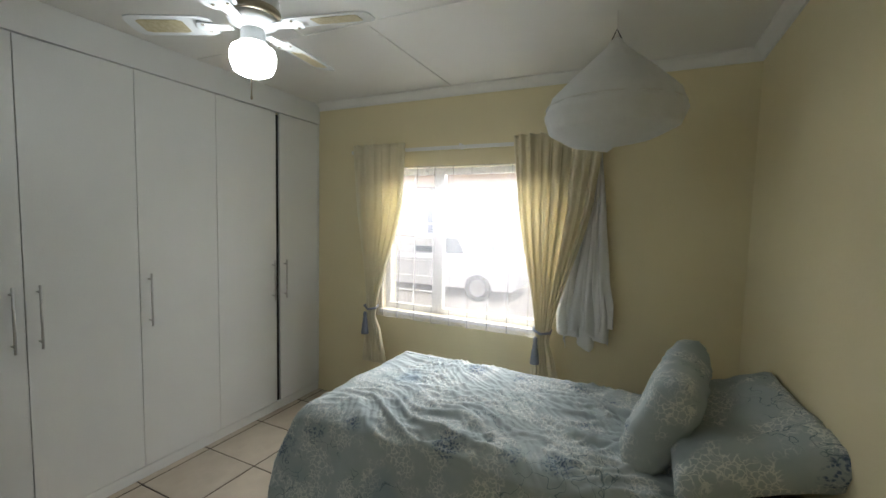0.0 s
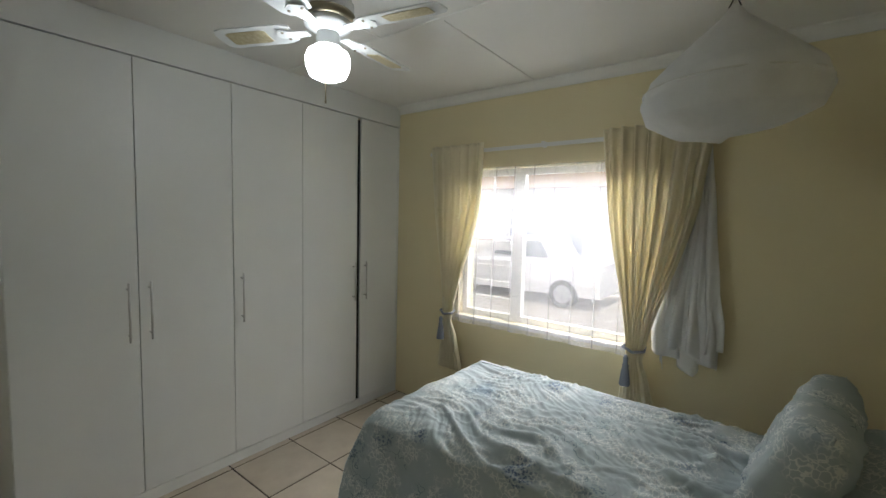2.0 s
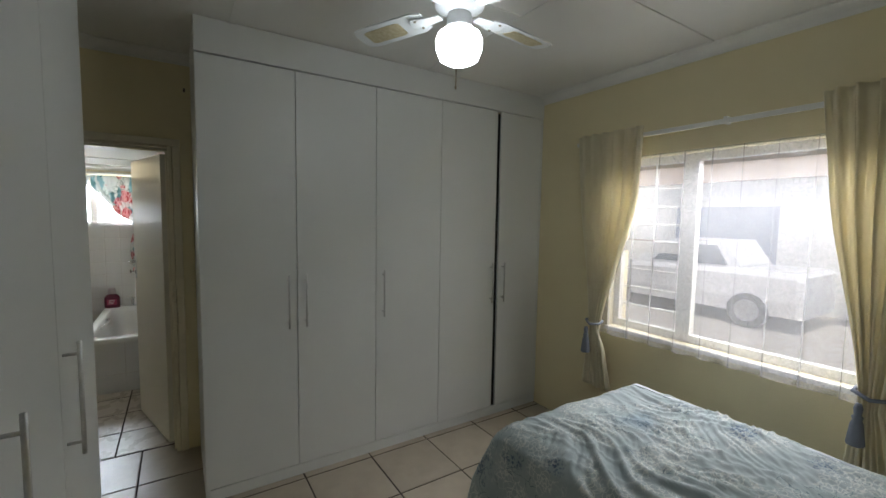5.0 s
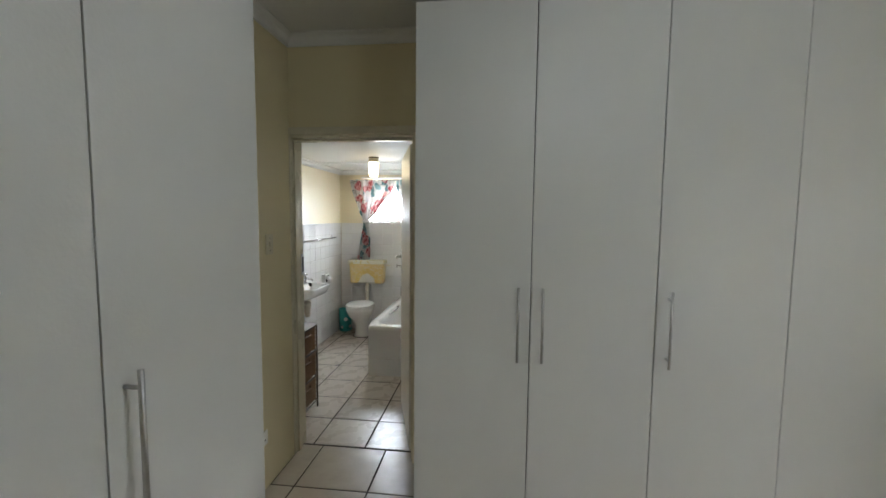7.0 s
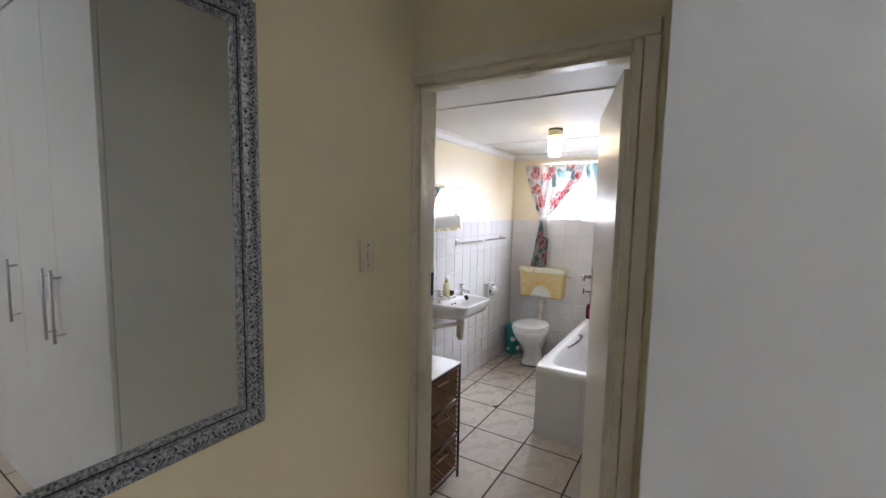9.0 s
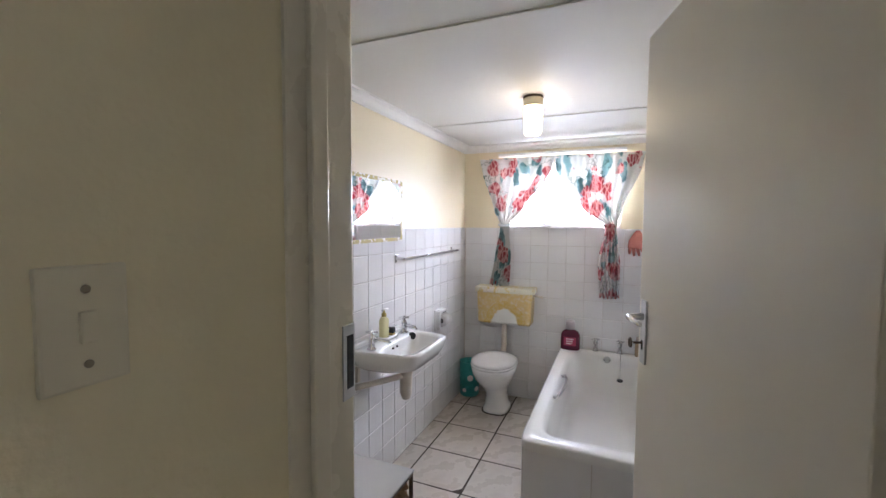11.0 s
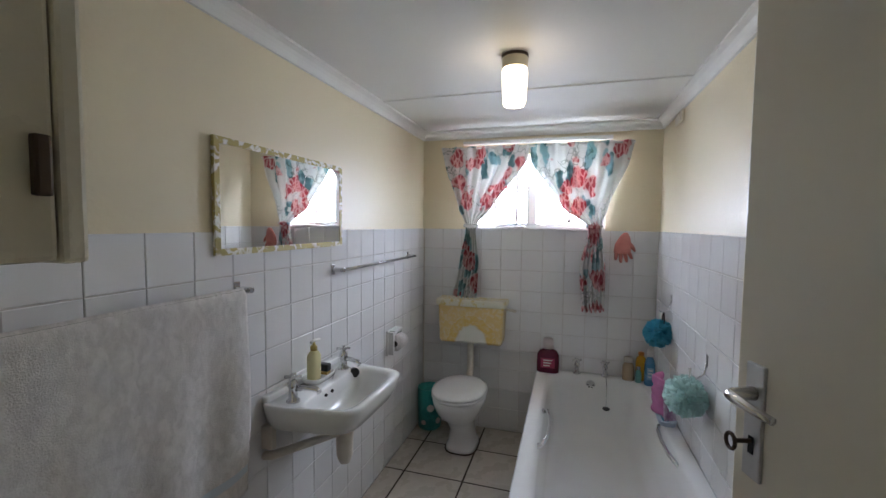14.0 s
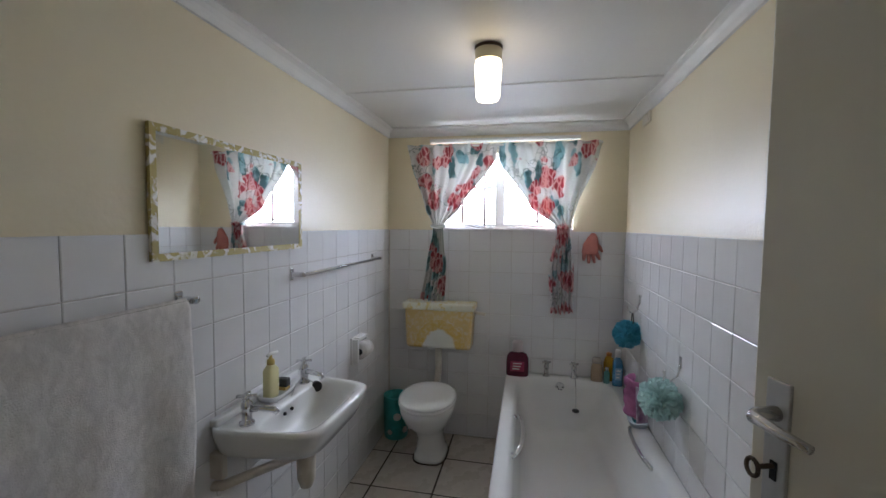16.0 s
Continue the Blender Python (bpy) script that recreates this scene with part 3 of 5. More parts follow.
# thin near-black leaves stand in for the dark of the stamped recesses
def frame_ornament(parent, x0, x1, z0, z1, y):
    """Dark teeth along the outer edge and fans of dark leaves along each bar."""
    corners = [(x0, z0), (x1, z0), (x1, z1), (x0, z1)]
    for k in range(4):
        a, b = Vector(corners[k]), Vector(corners[(k + 1) % 4])
        length = (b - a).length
        d = (b - a) / length
        n = Vector((-d.y, d.x))
        bm = bmesh.new()

        def leaf(s, i, ls, li, lean=0.0):
            if not i + li < s < length - i - li:
                return
            vs = []
            for ds, di in ((0, -li), (ls, 0), (0, li), (-ls, 0)):
                q = a + d * (s + ds + lean * di) + n * (i + di)
                vs.append(bm.verts.new((q.x, y + mould_height(max(0.001, i + di)) + 0.0007, q.y)))
            bm.faces.new(vs)
        s = 0.004
        while s < length:
            leaf(s, 0.0055, 0.0022, 0.0040)
            s += 0.0082
        s, pitch = 0.02, 0.082
        while s < length:
            leaf(s, 0.0375, 0.0045, 0.0036), leaf(s + pitch / 2, 0.034, 0.0035, 0.004)
            for m in (-3, -2, -1, 0, 1, 2, 3):
                leaf(s + m * 0.0105, 0.0165 + 0.0012 * abs(m), 0.0030, 0.0068 - 0.0006 * abs(m), m * 0.45)
                leaf(s + m * 0.0105 + 0.005, 0.0265 - 0.0010 * abs(m), 0.0028, 0.0042, m * 0.3)
            s += pitch
        part("ornament", bm, DARK, parent, "dark stamped leaf pattern")


frame_ornament(mirror, MX0, MX1, MZ0, MZ1, -0.92)
picture_frame(mirror, MX0 + 0.047, MX1 - 0.047, MZ0 + 0.047, MZ1 - 0.047, -0.92, [(0, 0), (0, 0.013), (0.005, 0.010), (0.005, 0)], DARK, "groove")
picture_frame(mirror, MX0 + 0.052, MX1 - 0.052, MZ0 + 0.052, MZ1 - 0.052, -0.92, [(0, 0), (0, 0.016), (0.008, 0.018), (0.014, 0.013), (0.014, 0)], SILVER, "inner_frame_bar")
part("glass", box(MX0 + 0.06, MX1 - 0.06, -0.918, -0.911, MZ0 + 0.06, MZ1 - 0.06), MIRROR, mirror)

switch = thing("light_switch", (-0.434, -0.918, 1.40), "ivory plastic light switch plate", "light switch")
part("plate", box(-0.470, -0.398, -0.9195, -0.911, 1.343, 1.457, bevel=0.003), PLASTIC_CREAM, switch)
part("rocker", box(-0.441, -0.427, -0.911, -0.905, 1.385, 1.415, bevel=0.002), PLASTIC_CREAM, switch)
for z in (1.365, 1.435):
    part("screw", tube([(-0.434, -0.911, z), (-0.434, -0.9095, z)], 0.004), BRASS, switch)
socket = thing("wall_socket", (-0.30, -0.918, 0.30), "white plastic wall socket on the passage wall", "socket")
part("plate", box(-0.36, -0.24, -0.9195, -0.908, 0.27, 0.35, bevel=0.003), WHITE_TRIM, socket)
for x, z in ((-0.33, 0.30), (-0.27, 0.30), (-0.30, 0.325)):
    part("pin_hole", tube([(x, -0.909, z), (x, -0.9075, z)], 0.006), DARK, socket)
hook = thing("wall_hook", (-0.70, -0.03, 2.42), "small dark hook on the wall above the door", "hook")
part("arm", tube([(-0.70, -0.035, 2.42), (-0.675, -0.035, 2.415), (-0.665, -0.035, 2.43)], 0.006), RUSTMETAL, hook)

# ---- bed ----
bed = thing("bed", (2.2, 1.6, 0), "single bed under a rumpled sage floral duvet", "bed")
part("base", box(1.26, 3.2, 1.17, 2.07, 0.10, 0.40, bevel=0.02), DARKBASE, bed, "dark fabric bed base")
part("mattress", box(1.24, 3.22, 1.15, 2.09, 0.40, 0.655, bevel=0.05), DARKBASE, bed, "dark charcoal mattress side")
for x in (1.35, 3.1):
    for y in (1.25, 2.0):
        part("foot", lathe([(0.025, 0), (0.03, 0.10)], (x, y, 0), 12), BLACK, bed)


def cloth_wave(x, y):
    """Sharp creases that fan out along the bed, over slow lumps."""
    v = Vector((x, y, 0))
    wx, wy = 0.10 * noise.noise(v * 3.1), 0.10 * noise.noise(v * 3.1 + Vector((9, 4, 0)))
    a, b = x + wx, y + wy
    h = 0.016 * noise.noise(v * 2.4)
    near = max(0.0, min(1, (x - 1.25) / 0.35))
    for su, sv, turn, amp, seed in ((1.6, 9.0, -0.30, 0.027, 1), (3.0, 20.0, 0.25, 0.016, 2), (5.0, 30.0, -0.75, 0.009, 3), (1.8, 8.0, 0.85, 0.008, 4)):
        c, s = math.cos(turn), math.sin(turn)
        n = noise.noise(Vector((su * (a * c + b * s), sv * (b * c - a * s), seed * 7.3)))
        patch = max(0.15, 0.75 + 1.1 * noise.noise(Vector((x * 2.1, y * 2.1, seed * 3.7))))
        h += patch * amp * (0.35 + 0.65 * near) * max(0.0, 1 - abs(n) * 2.6) ** 2.2
    return h


def duvet_point(u, v):
    """u from the foot to the pillows, v over the bed from the window side to the near side."""
    x0, x1, y0, y1, top = 1.15, 2.86, 1.09, 2.13, 0.69
    if u < 0.12:
        k = u / 0.12
        x, dz = x0 - 0.05 * (1 - k), -0.33 * (1 - k)
    else:
        k = (u - 0.12) / 0.88
        x, dz = x0 + k * (x1 - x0), 0.0
    if v < 0.14:
        m = v / 0.14
        y, ez = y1 + 0.03 * (1 - m), -0.30 * (1 - m)
    elif v > 0.70:
        m = (v - 0.70) / 0.30
        y, ez = y0 - 0.05 * m, -0.42 * m
    else:
        y, ez = y1 + (v - 0.14) / 0.56 * (y0 - y1), 0.0
    drop = min(dz, ez)
    ex, ey = min(1, max(0, x - x0) / 0.10), min(1, min(max(0, y - y0), max(0, y1 - y)) / 0.10)
    z = top - 0.045 * ((1 - ex) ** 2 + (1 - ey) ** 2) + drop
    if drop < -0.01:
        s = x * 13 if ez <= dz else y * 13
        sway = (0.022 * math.sin(s + 2 * noise.noise(Vector((x * 2, y * 2, 0)))) + 0.02 * noise.noise(Vector((x * 6, y * 6, z * 3)))) * min(1, -drop / 0.2)
        if ez <= dz:
            y += -sway if v > 0.5 else sway
        else:
            x += sway
        if dz < -0.01 and ez < -0.01 and v > 0.5:
            x -= 0.05 * min(1, -dz / 0.2)
    else:
        z += cloth_wave(x, y)
    return Vector((x, y, z))


thick(part("duvet", skin(duvet_point, 280, 230), BEDDING, bed, "crumpled sage green duvet with white and blue flowers", True), 0.012)
thick(part("sheet_edge", skin(lambda u, v: Vector((1.22 + u * 1.5, 2.055 + v * 0.085, 0.695 - 0.03 * v * v + 0.006 * noise.noise(Vector((u * 9, v * 3, 0))))), 60, 6), SHEET_EDGE, bed, "pale blue folded duvet edge", True), 0.01)


def pillow(label, m, w, h, t):
    """A plump cushion with pinched corners, laid by the pose m."""
    ob = thing("pillow", m.translation, label, "pillow", "pillows on the bed")
    bm = bmesh.new()
    n = 26
    def side(s):
        def f(u, v):
            a, b = u * 2 - 1, v * 2 - 1
            puff = (max(0, 1 - a ** 6) * max(0, 1 - b ** 6)) ** 0.48
            pinch = 1 - 0.10 * (1 - abs(a) ** 2) * abs(b) ** 3 - 0.02
            pinch2 = 1 - 0.10 * (1 - abs(b) ** 2) * abs(a) ** 3
            wr = 0.016 * noise.noise(Vector((a * 3.2, b * 2.2, s + w * 7))) + 0.018 * noise.noise(Vector((a * 9, b * 4, s + w * 3)))
            return m @ Vector((a * w / 2 * pinch2, b * h / 2 * pinch, s * (t / 2 * puff + wr * puff)))
        return f
    skin(side(1), n, n, bm), skin(side(-1), n, n, bm)
    bmesh.ops.remove_doubles(bm, verts=bm.verts, dist=0.0005)
    part("cover", bm, BEDDING, ob, smooth=True)
    return ob


pillow("sage floral pillow leaning against another pillow", PILLOW_A, 0.70, 0.46, 0.19)
pillow("plump sage floral pillow against the wall", PILLOW_B, 0.80, 0.56, 0.165)

# ---- bedroom window ----
x0, x1, z0, z1 = WIN
win = tagged(thing("window_1", (1.41, 2.66, z0), "white framed casement window with burglar bars", "window"), kind="structure")
def frame_bar(name, *spans):
    return part(name, box(*spans, bevel=0.004), WHITE_TRIM, win)
frame_bar("frame_rail", x0, x1, 2.61, 2.66, z0, z0 + 0.05), frame_bar("frame_rail", x0, x1, 2.61, 2.66, z1 - 0.05, z1)
frame_bar("frame_stile", x0, x0 + 0.045, 2.61, 2.66, z0 + 0.05, z1 - 0.05), frame_bar("frame_stile", x1 - 0.045, x1, 2.61, 2.66, z0 + 0.05, z1 - 0.05)
frame_bar("mullion", 1.155, 1.245, 2.605, 2.66, z0 + 0.05, z1 - 0.05)
frame_bar("transom", x0 + 0.045, 1.155, 2.605, 2.66, 1.415, 1.490)
for a, b, c, d in ((x0 + 0.045, 1.155, z0 + 0.05, 1.415), (x0 + 0.045, 1.155, 1.49, z1 - 0.05), (1.245, x1 - 0.045, z0 + 0.05, z1 - 0.05)):
    pane = part("pane", box(a, b, 2.632, 2.637, c, d), GLASS, win)
    pane.visible_shadow = False
for z in (1.02, 1.15, 1.28, 1.60, 1.72, 1.84):
    part("burglar_bar", tube([(x0, 2.685, z), (1.17, 2.685, z)], 0.006), WHITE_TRIM, win)
part("burglar_bar", tube([(0.93, 2.690, z0 + 0.02), (0.93, 2.690, z1 - 0.02)], 0.006), WHITE_TRIM, win)
part("stay", tube([(0.80, 2.60, 1.495), (0.99, 2.60, 1.495)], 0.006), BRASS, win)
part("sill", box(x0 - 0.02, x1 + 0.02, 2.532, 2.605, z0 - 0.03, z0 - 0.001, bevel=0.006), WHITE_TRIM, win)

rod = thing("curtain_rail", (1.4, 2.48, 2.19), "white curtain rail on the window wall", "curtain rail")
part("rail", box(0.42, 2.50, 2.475, 2.490, 2.172, 2.200, bevel=0.004), WHITE_TRIM, rod)
for x in (0.5, 1.42, 2.42):
    part("bracket", box(x - 0.01, x + 0.01, 2.49, 2.544, 2.175, 2.215, bevel=0.003), WHITE_TRIM, rod)


def gathered(profile, folds, depth, y_mid, z_top, z_bot, twist=0.0, header=0.03, phase=0.0):
    """A hanging curtain: profile(z fraction from the top) gives its left and right edge and its depth factor."""
    def f(u, v):
        a, b, k = profile(v)
        wob = 0.25 * noise.noise(Vector((u * 5, v * 2.5, folds)))
        x = a + (b - a) * (u + 0.02 * math.sin(u * folds * 6.28))
        y = y_mid + depth * k * (math.sin((u + wob * 0.06 + 0.05 * noise.noise(Vector((u * 6, folds, 1)))) * folds * 2 * math.pi + phase) * (0.7 + 0.6 * noise.noise(Vector((u * folds * 0.7, 3, folds)))) + 0.35 * math.sin(u * folds * 4.3 * math.pi + v * 3))
        return Vector((x, y, z_top + (z_bot - z_top) * v))
    return skin(f, folds * 12, 50)


def lerp(points, v):
    for (a, *p), (b, *q) in zip(points, points[1:]):
        if v <= b:
            k = (v - a) / max(b - a, 1e-6)
            k = k * k * (3 - 2 * k) * 0.4 + k * 0.6
            return [s + (t - s) * k for s, t in zip(p, q)]
    return points[-1][1:]


def tieback(parent, x, y, z, w, lean):
    part("tieback", tube([(x - w / 2, y + 0.03, z + 0.02), (x - w / 2 - 0.005, y - 0.02, z + 0.01), (x, y - 0.05, z - 0.008), (x + w / 2 + 0.005, y - 0.02, z), (x + w / 2, y + 0.03, z + 0.015)], 0.009), TASSEL, parent, "grey-blue twisted cord tieback", True)
    tx = x + lean
    t = part("tassel", lathe([(0.010, 0), (0.016, -0.02), (0.013, -0.05), (0.02, -0.06), (0.016, -0.075), (0.022, -0.09), (0.032, -0.18), (0.030, -0.185)], (tx, y - 0.06, z - 0.03), 14), TASSEL, parent, "grey-blue tassel", True)


cur = thing("curtain", (0.68, 2.44, 0.45), "cream lined curtain tied back beside the window", "curtain", "bedroom curtains")
thick(part("drape", gathered(lambda v: lerp([(0, 0.465, 0.975, 1), (0.25, 0.50, 0.955, 0.9), (0.74, 0.615, 0.715, 0.55), (0.78, 0.625, 0.705, 0.5), (0.85, 0.60, 0.76, 0.6), (1, 0.575, 0.82, 0.8)], v), 6, 0.034, 2.44, 2.235, 0.42), CURTAIN, cur, smooth=True), 0.003)
tieback(cur, 0.665, 2.44, 0.885, 0.10, -0.02)
cur = thing("curtain", (2.1, 2.42, 0.45), "cream lined curtain tied back with its lining showing", "curtain", "bedroom curtains")
thick(part("drape", gathered(lambda v: lerp([(0, 1.855, 2.45, 1), (0.25, 1.90, 2.40, 1), (0.74, 2.055, 2.165, 0.6), (0.78, 2.06, 2.155, 0.5), (0.85, 2.04, 2.20, 0.6), (1, 2.02, 2.27, 0.8)], v), 8, 0.036, 2.42, 2.235, 0.42), CURTAIN, cur, smooth=True), 0.003)
tieback(cur, 2.105, 2.42, 0.885, 0.11, -0.03)

sheer = thing("net_curtain", (1.4, 2.52, 0.8), "white voile net curtain hanging across the window", "net curtain")
thick(part("voile", gathered(lambda v: (0.66 - 0.02 * v, 2.06, 0.7 + 0.3 * v), 9, 0.016, 2.512, 2.055, 0.805), SHEER, sheer, smooth=True), 0.0006)
sheer = thing("net_curtain", (2.4, 2.47, 0.78), "bunched white voile hanging beside the curtain", "net curtain")
def bunch_point(shift, hem, phase):
    """One lobe of the gathered voile: narrow at the rail, flaring to an uneven scalloped hem."""
    def f(u, v):
        a, b, k = lerp([(0, 2.385, 2.425, 0.3), (0.4, 2.315, 2.475, 0.8), (0.72, 2.245, 2.515, 1.1), (0.88, 2.215, 2.550, 1.3), (1, 2.23, 2.55, 1.5)], v)
        fold = math.sin(u * 22 + phase + 1.6 * noise.noise(Vector((u * 3, v * 2.2, phase)))) + 0.5 * math.sin(u * 47 + v * 5 + phase)
        low = hem + 0.075 * abs(math.sin(u * 5.3 + phase)) + 0.05 * noise.noise(Vector((u * 6, phase, 2)))
        z = 2.15 + (low - 2.15) * v
        x = a + (b - a) * u + 0.018 * k * math.cos(u * 22 + phase) + shift * v
        return Vector((x, 2.478 + 0.017 * k * fold - 0.012 * abs(shift) * 20 * v, z))
    return f
thick(part("voile", skin(bunch_point(0.0, 0.77, 0.4), 110, 60), NETTING, sheer, smooth=True), 0.001)
thick(part("voile", skin(bunch_point(-0.02, 0.86, 2.6), 110, 60), NETTING, sheer, smooth=True), 0.001)

# ---- mosquito net, rolled up on its ring ----
net = thing("mosquito_net", (2.58, 1.72, 2.05), "white mosquito net bundled on a hanging ring", "mosquito net")
NC = (NETX, NETY)
def net_point(u, v):
    a = u * 2 * math.pi
    r, z = lerp([(0, 0.012, 2.52), (0.10, 0.05, 2.47), (0.35, 0.19, 2.34), (0.55, 0.295, 2.235), (0.66, 0.318, 2.17), (0.80, 0.285, 2.09), (0.92, 0.18, 2.03), (1, 0.02, 2.005)], v)
    pleat = 1 + 0.012 * math.sin(a * 14) + 0.03 * noise.noise(Vector((math.cos(a) * 2, math.sin(a) * 2, v * 3)))
    return Vector((NC[0] + r * pleat * math.cos(a), NC[1] + r * pleat * math.sin(a), z + 0.02 * math.sin(a + 1) * v))
bm = skin(net_point, 72, 40)
bmesh.ops.remove_doubles(bm, verts=bm.verts, dist=0.0004)
thick(part("netting", bm, NETTING, net, smooth=True), 0.002)
part("ring", tube([(NC[0] + 0.31 * math.cos(a), NC[1] + 0.31 * math.sin(a), 2.19) for a in np.linspace(0, 2 * math.pi, 40)], 0.004), WHITE_TRIM, net)
part("cord", tube([(NC[0], NC[1], 2.55), (NC[0], NC[1], CEIL)], 0.0025), WHITE_TRIM, net)
part("hook", tube([(NC[0] - 0.02, NC[1], 2.515), (NC[0], NC[1], 2.56), (NC[0] + 0.02, NC[1], 2.515)], 0.003), BLACK, net, "small black wire hook")

# ---- ceiling fan ----
FX, FY = 1.185, 0.845
fan = thing("ceiling_fan", (FX, FY, CEIL), "white four-blade ceiling fan with a lit opal globe", "ceiling fan")
part("canopy", lathe([(0.06, 2.648), (0.06, 2.64), (0.03, 2.62)], (FX, FY, 0)), FANWHITE, fan, smooth=True)
part("rod", tube([(FX, FY, 2.62), (FX, FY, 2.50)], 0.012), FANWHITE, fan, smooth=True)
part("motor", lathe([(0.03, 2.53), (0.085, 2.52), (0.105, 2.49), (0.105, 2.455), (0.10, 2.44)], (FX, FY, 0), 32), FANWHITE, fan, smooth=True)
part("motor_band", lathe([(0.104, 2.452), (0.110, 2.446), (0.110, 2.424), (0.100, 2.416)], (FX, FY, 0), 32), BRASS, fan, "dull brass band", True)
part("light_plate", lathe([(0.098, 2.416), (0.094, 2.395), (0.05, 2.375), (0.043, 2.37)], (FX, FY, 0), 32), FANWHITE, fan, smooth=True)
part("fitter", lathe([(0.043, 2.375), (0.048, 2.36), (0.048, 2.325), (0.056, 2.32), (0.056, 2.312)], (FX, FY, 0), 24), FANWHITE, fan, smooth=True)
part("globe", lathe([(0.046, 2.318), (0.055, 2.312), (0.082, 2.295), (0.091, 2.270), (0.089, 2.235), (0.075, 2.200), (0.045, 2.185), (0.012, 2.178), (0.002, 2.177)], (FX, FY, 0), 28), GLOBE, fan, "lit white glass globe", True)
part("pull_chain", tube([(FX + 0.03, FY - 0.03, 2.34), (FX + 0.012, FY - 0.02, 2.20), (FX + 0.012, FY - 0.02, 2.10)], 0.003), BRASS, fan)
part("chain_knob", lathe([(0.002, 0.0), (0.005, -0.006), (0.003, -0.018)], (FX + 0.012, FY - 0.02, 2.10), 8), BRASS, fan)
fan.location.z += 0.038
for ang in (203.5, 97, 13, 286):
    m = pose(FX, FY, 2.425, 0, 0, ang)
    def blade_ring(z, g=0.0):
        pts = [(0.16, -0.045), (0.20, -0.06), (0.47, -0.065), (0.51, -0.058), (0.525, -0.035), (0.525, 0.035), (0.51, 0.058), (0.47, 0.065), (0.20, 0.06), (0.16, 0.045)]
        return [m @ Vector((x, y, z + y * 0.18)) for x, y in pts]
    blade = part("blade", loft([blade_ring(-0.003), blade_ring(0.003)]), FANWHITE, fan)
    part("blade_arm", loft([[m @ Vector((x, y, z)) for x, y in ((0.09, -0.02), (0.15, -0.03), (0.21, -0.045), (0.235, 0), (0.21, 0.045), (0.15, 0.03), (0.09, 0.02))] for z in (-0.009, -0.005)]), FANWHITE, fan)
    for s in (-1, 1):
        part("screw", lathe([(0.006, -0.013), (0.006, -0.009)], tuple(m @ Vector((0.195, s * 0.03, 0))), 8), BRASS, blade)
    inset = [(0.28, -0.033), (0.30, -0.04), (0.455, -0.04), (0.475, -0.033), (0.475, 0.033), (0.455, 0.04), (0.30, 0.04), (0.28, 0.033)]
    part("cane_inset", loft([[m @ Vector((x, y, z + y * 0.18)) for x, y in inset] for z in (-0.0052, -0.0032)]), CANE, blade, "woven cane inset")

# ---- bathroom fittings ----
TX0, TX1, TY0, TY1, TZ = -3.685, -2.060, -0.848, -0.108, 0.50
tub = thing("bathtub", (-2.9, -0.47, 0), "white enamel bathtub with chrome grab handles", "bathtub")
cx, cy, hx, hy = (TX0 + TX1) / 2, (TY0 + TY1) / 2, (TX1 - TX0) / 2, (TY1 - TY0) / 2
rings = [oval(cx, cy, z, hx - i, hy - i, p, 64) for z, i, p in ((0.455, 0.0, 24), (0.492, 0.0, 24), (0.500, 0.008, 22))]
rings += [oval(cx - 0.01, cy - 0.005, z, hx - i, hy - j, p, 64) for z, i, j, p in ((0.500, 0.075, 0.062, 9), (0.492, 0.088, 0.075, 8), (0.44, 0.105, 0.09, 7), (0.30, 0.13, 0.115, 6), (0.20, 0.16, 0.14, 5.5), (0.155, 0.21, 0.18, 5), (0.140, 0.30, 0.25, 4))]
part("tub", loft(rings, closed_start=False), ENAMEL, tub, smooth=True)
part("panel", box(TX0 + 0.02, TX1 - 0.012, TY0 + 0.012, TY1 - 0.01, 0.0, 0.136), WALLTILE, tub)
front = part("panel", box(TX1 - 0.028, TX1 - 0.016, TY0 + 0.016, TY1 - 0.01, 0.0, 0.47), GROUT, tub)
tiling(front, (TX1 - 0.0165, 0, 0), (0, 1, 0), (0, 0, 1), TY0 + 0.016, TY1 - 0.01, 0.0, 0.47, 0.304, 0.003, TY0 + 0.016, 0.166, 0.005, WALLTILE)
side = part("panel", box(TX0 + 0.01, TX1 - 0.012, TY0 + 0.016, TY0 + 0.026, 0.0, 0.47), GROUT, tub)
tiling(side, (0, TY0 + 0.0165, 0), (1, 0, 0), (0, 0, 1), TX0 + 0.01, TX1 - 0.013, 0.0, 0.47, 0.304, 0.003, TX1 - 0.013, 0.166, 0.005, WALLTILE)
part("drain", lathe([(0.004, 0.1435), (0.020, 0.1435), (0.030, 0.1425), (0.030, 0.140)], (-3.46, -0.478, 0), 20), CHROME, tub, smooth=True)
part("drain_hole", lathe([(0.001, 0.1455), (0.017, 0.1455), (0.017, 0.1440)], (-3.46, -0.478, 0), 16), DARK, tub)
part("overflow", tube([(-3.597, -0.495, 0.450), (-3.588, -0.495, 0.448)], 0.030, seg=20), CHROME, tub, "chrome overflow rose")
for k in range(6):
    a = k * math.pi / 3
    part("overflow_hole", tube([(-3.588, -0.495 + 0.017 * math.cos(a), 0.448 + 0.017 * math.sin(a)), (-3.5868, -0.495 + 0.017 * math.cos(a), 0.448 + 0.017 * math.sin(a))], 0.005), DARK, tub)
part("chain", tube([(-3.60, -0.40, 0.50), (-3.55, -0.40, 0.47), (-3.535, -0.40, 0.40), (-3.53, -0.40, 0.335)], 0.003), CHROME, tub)
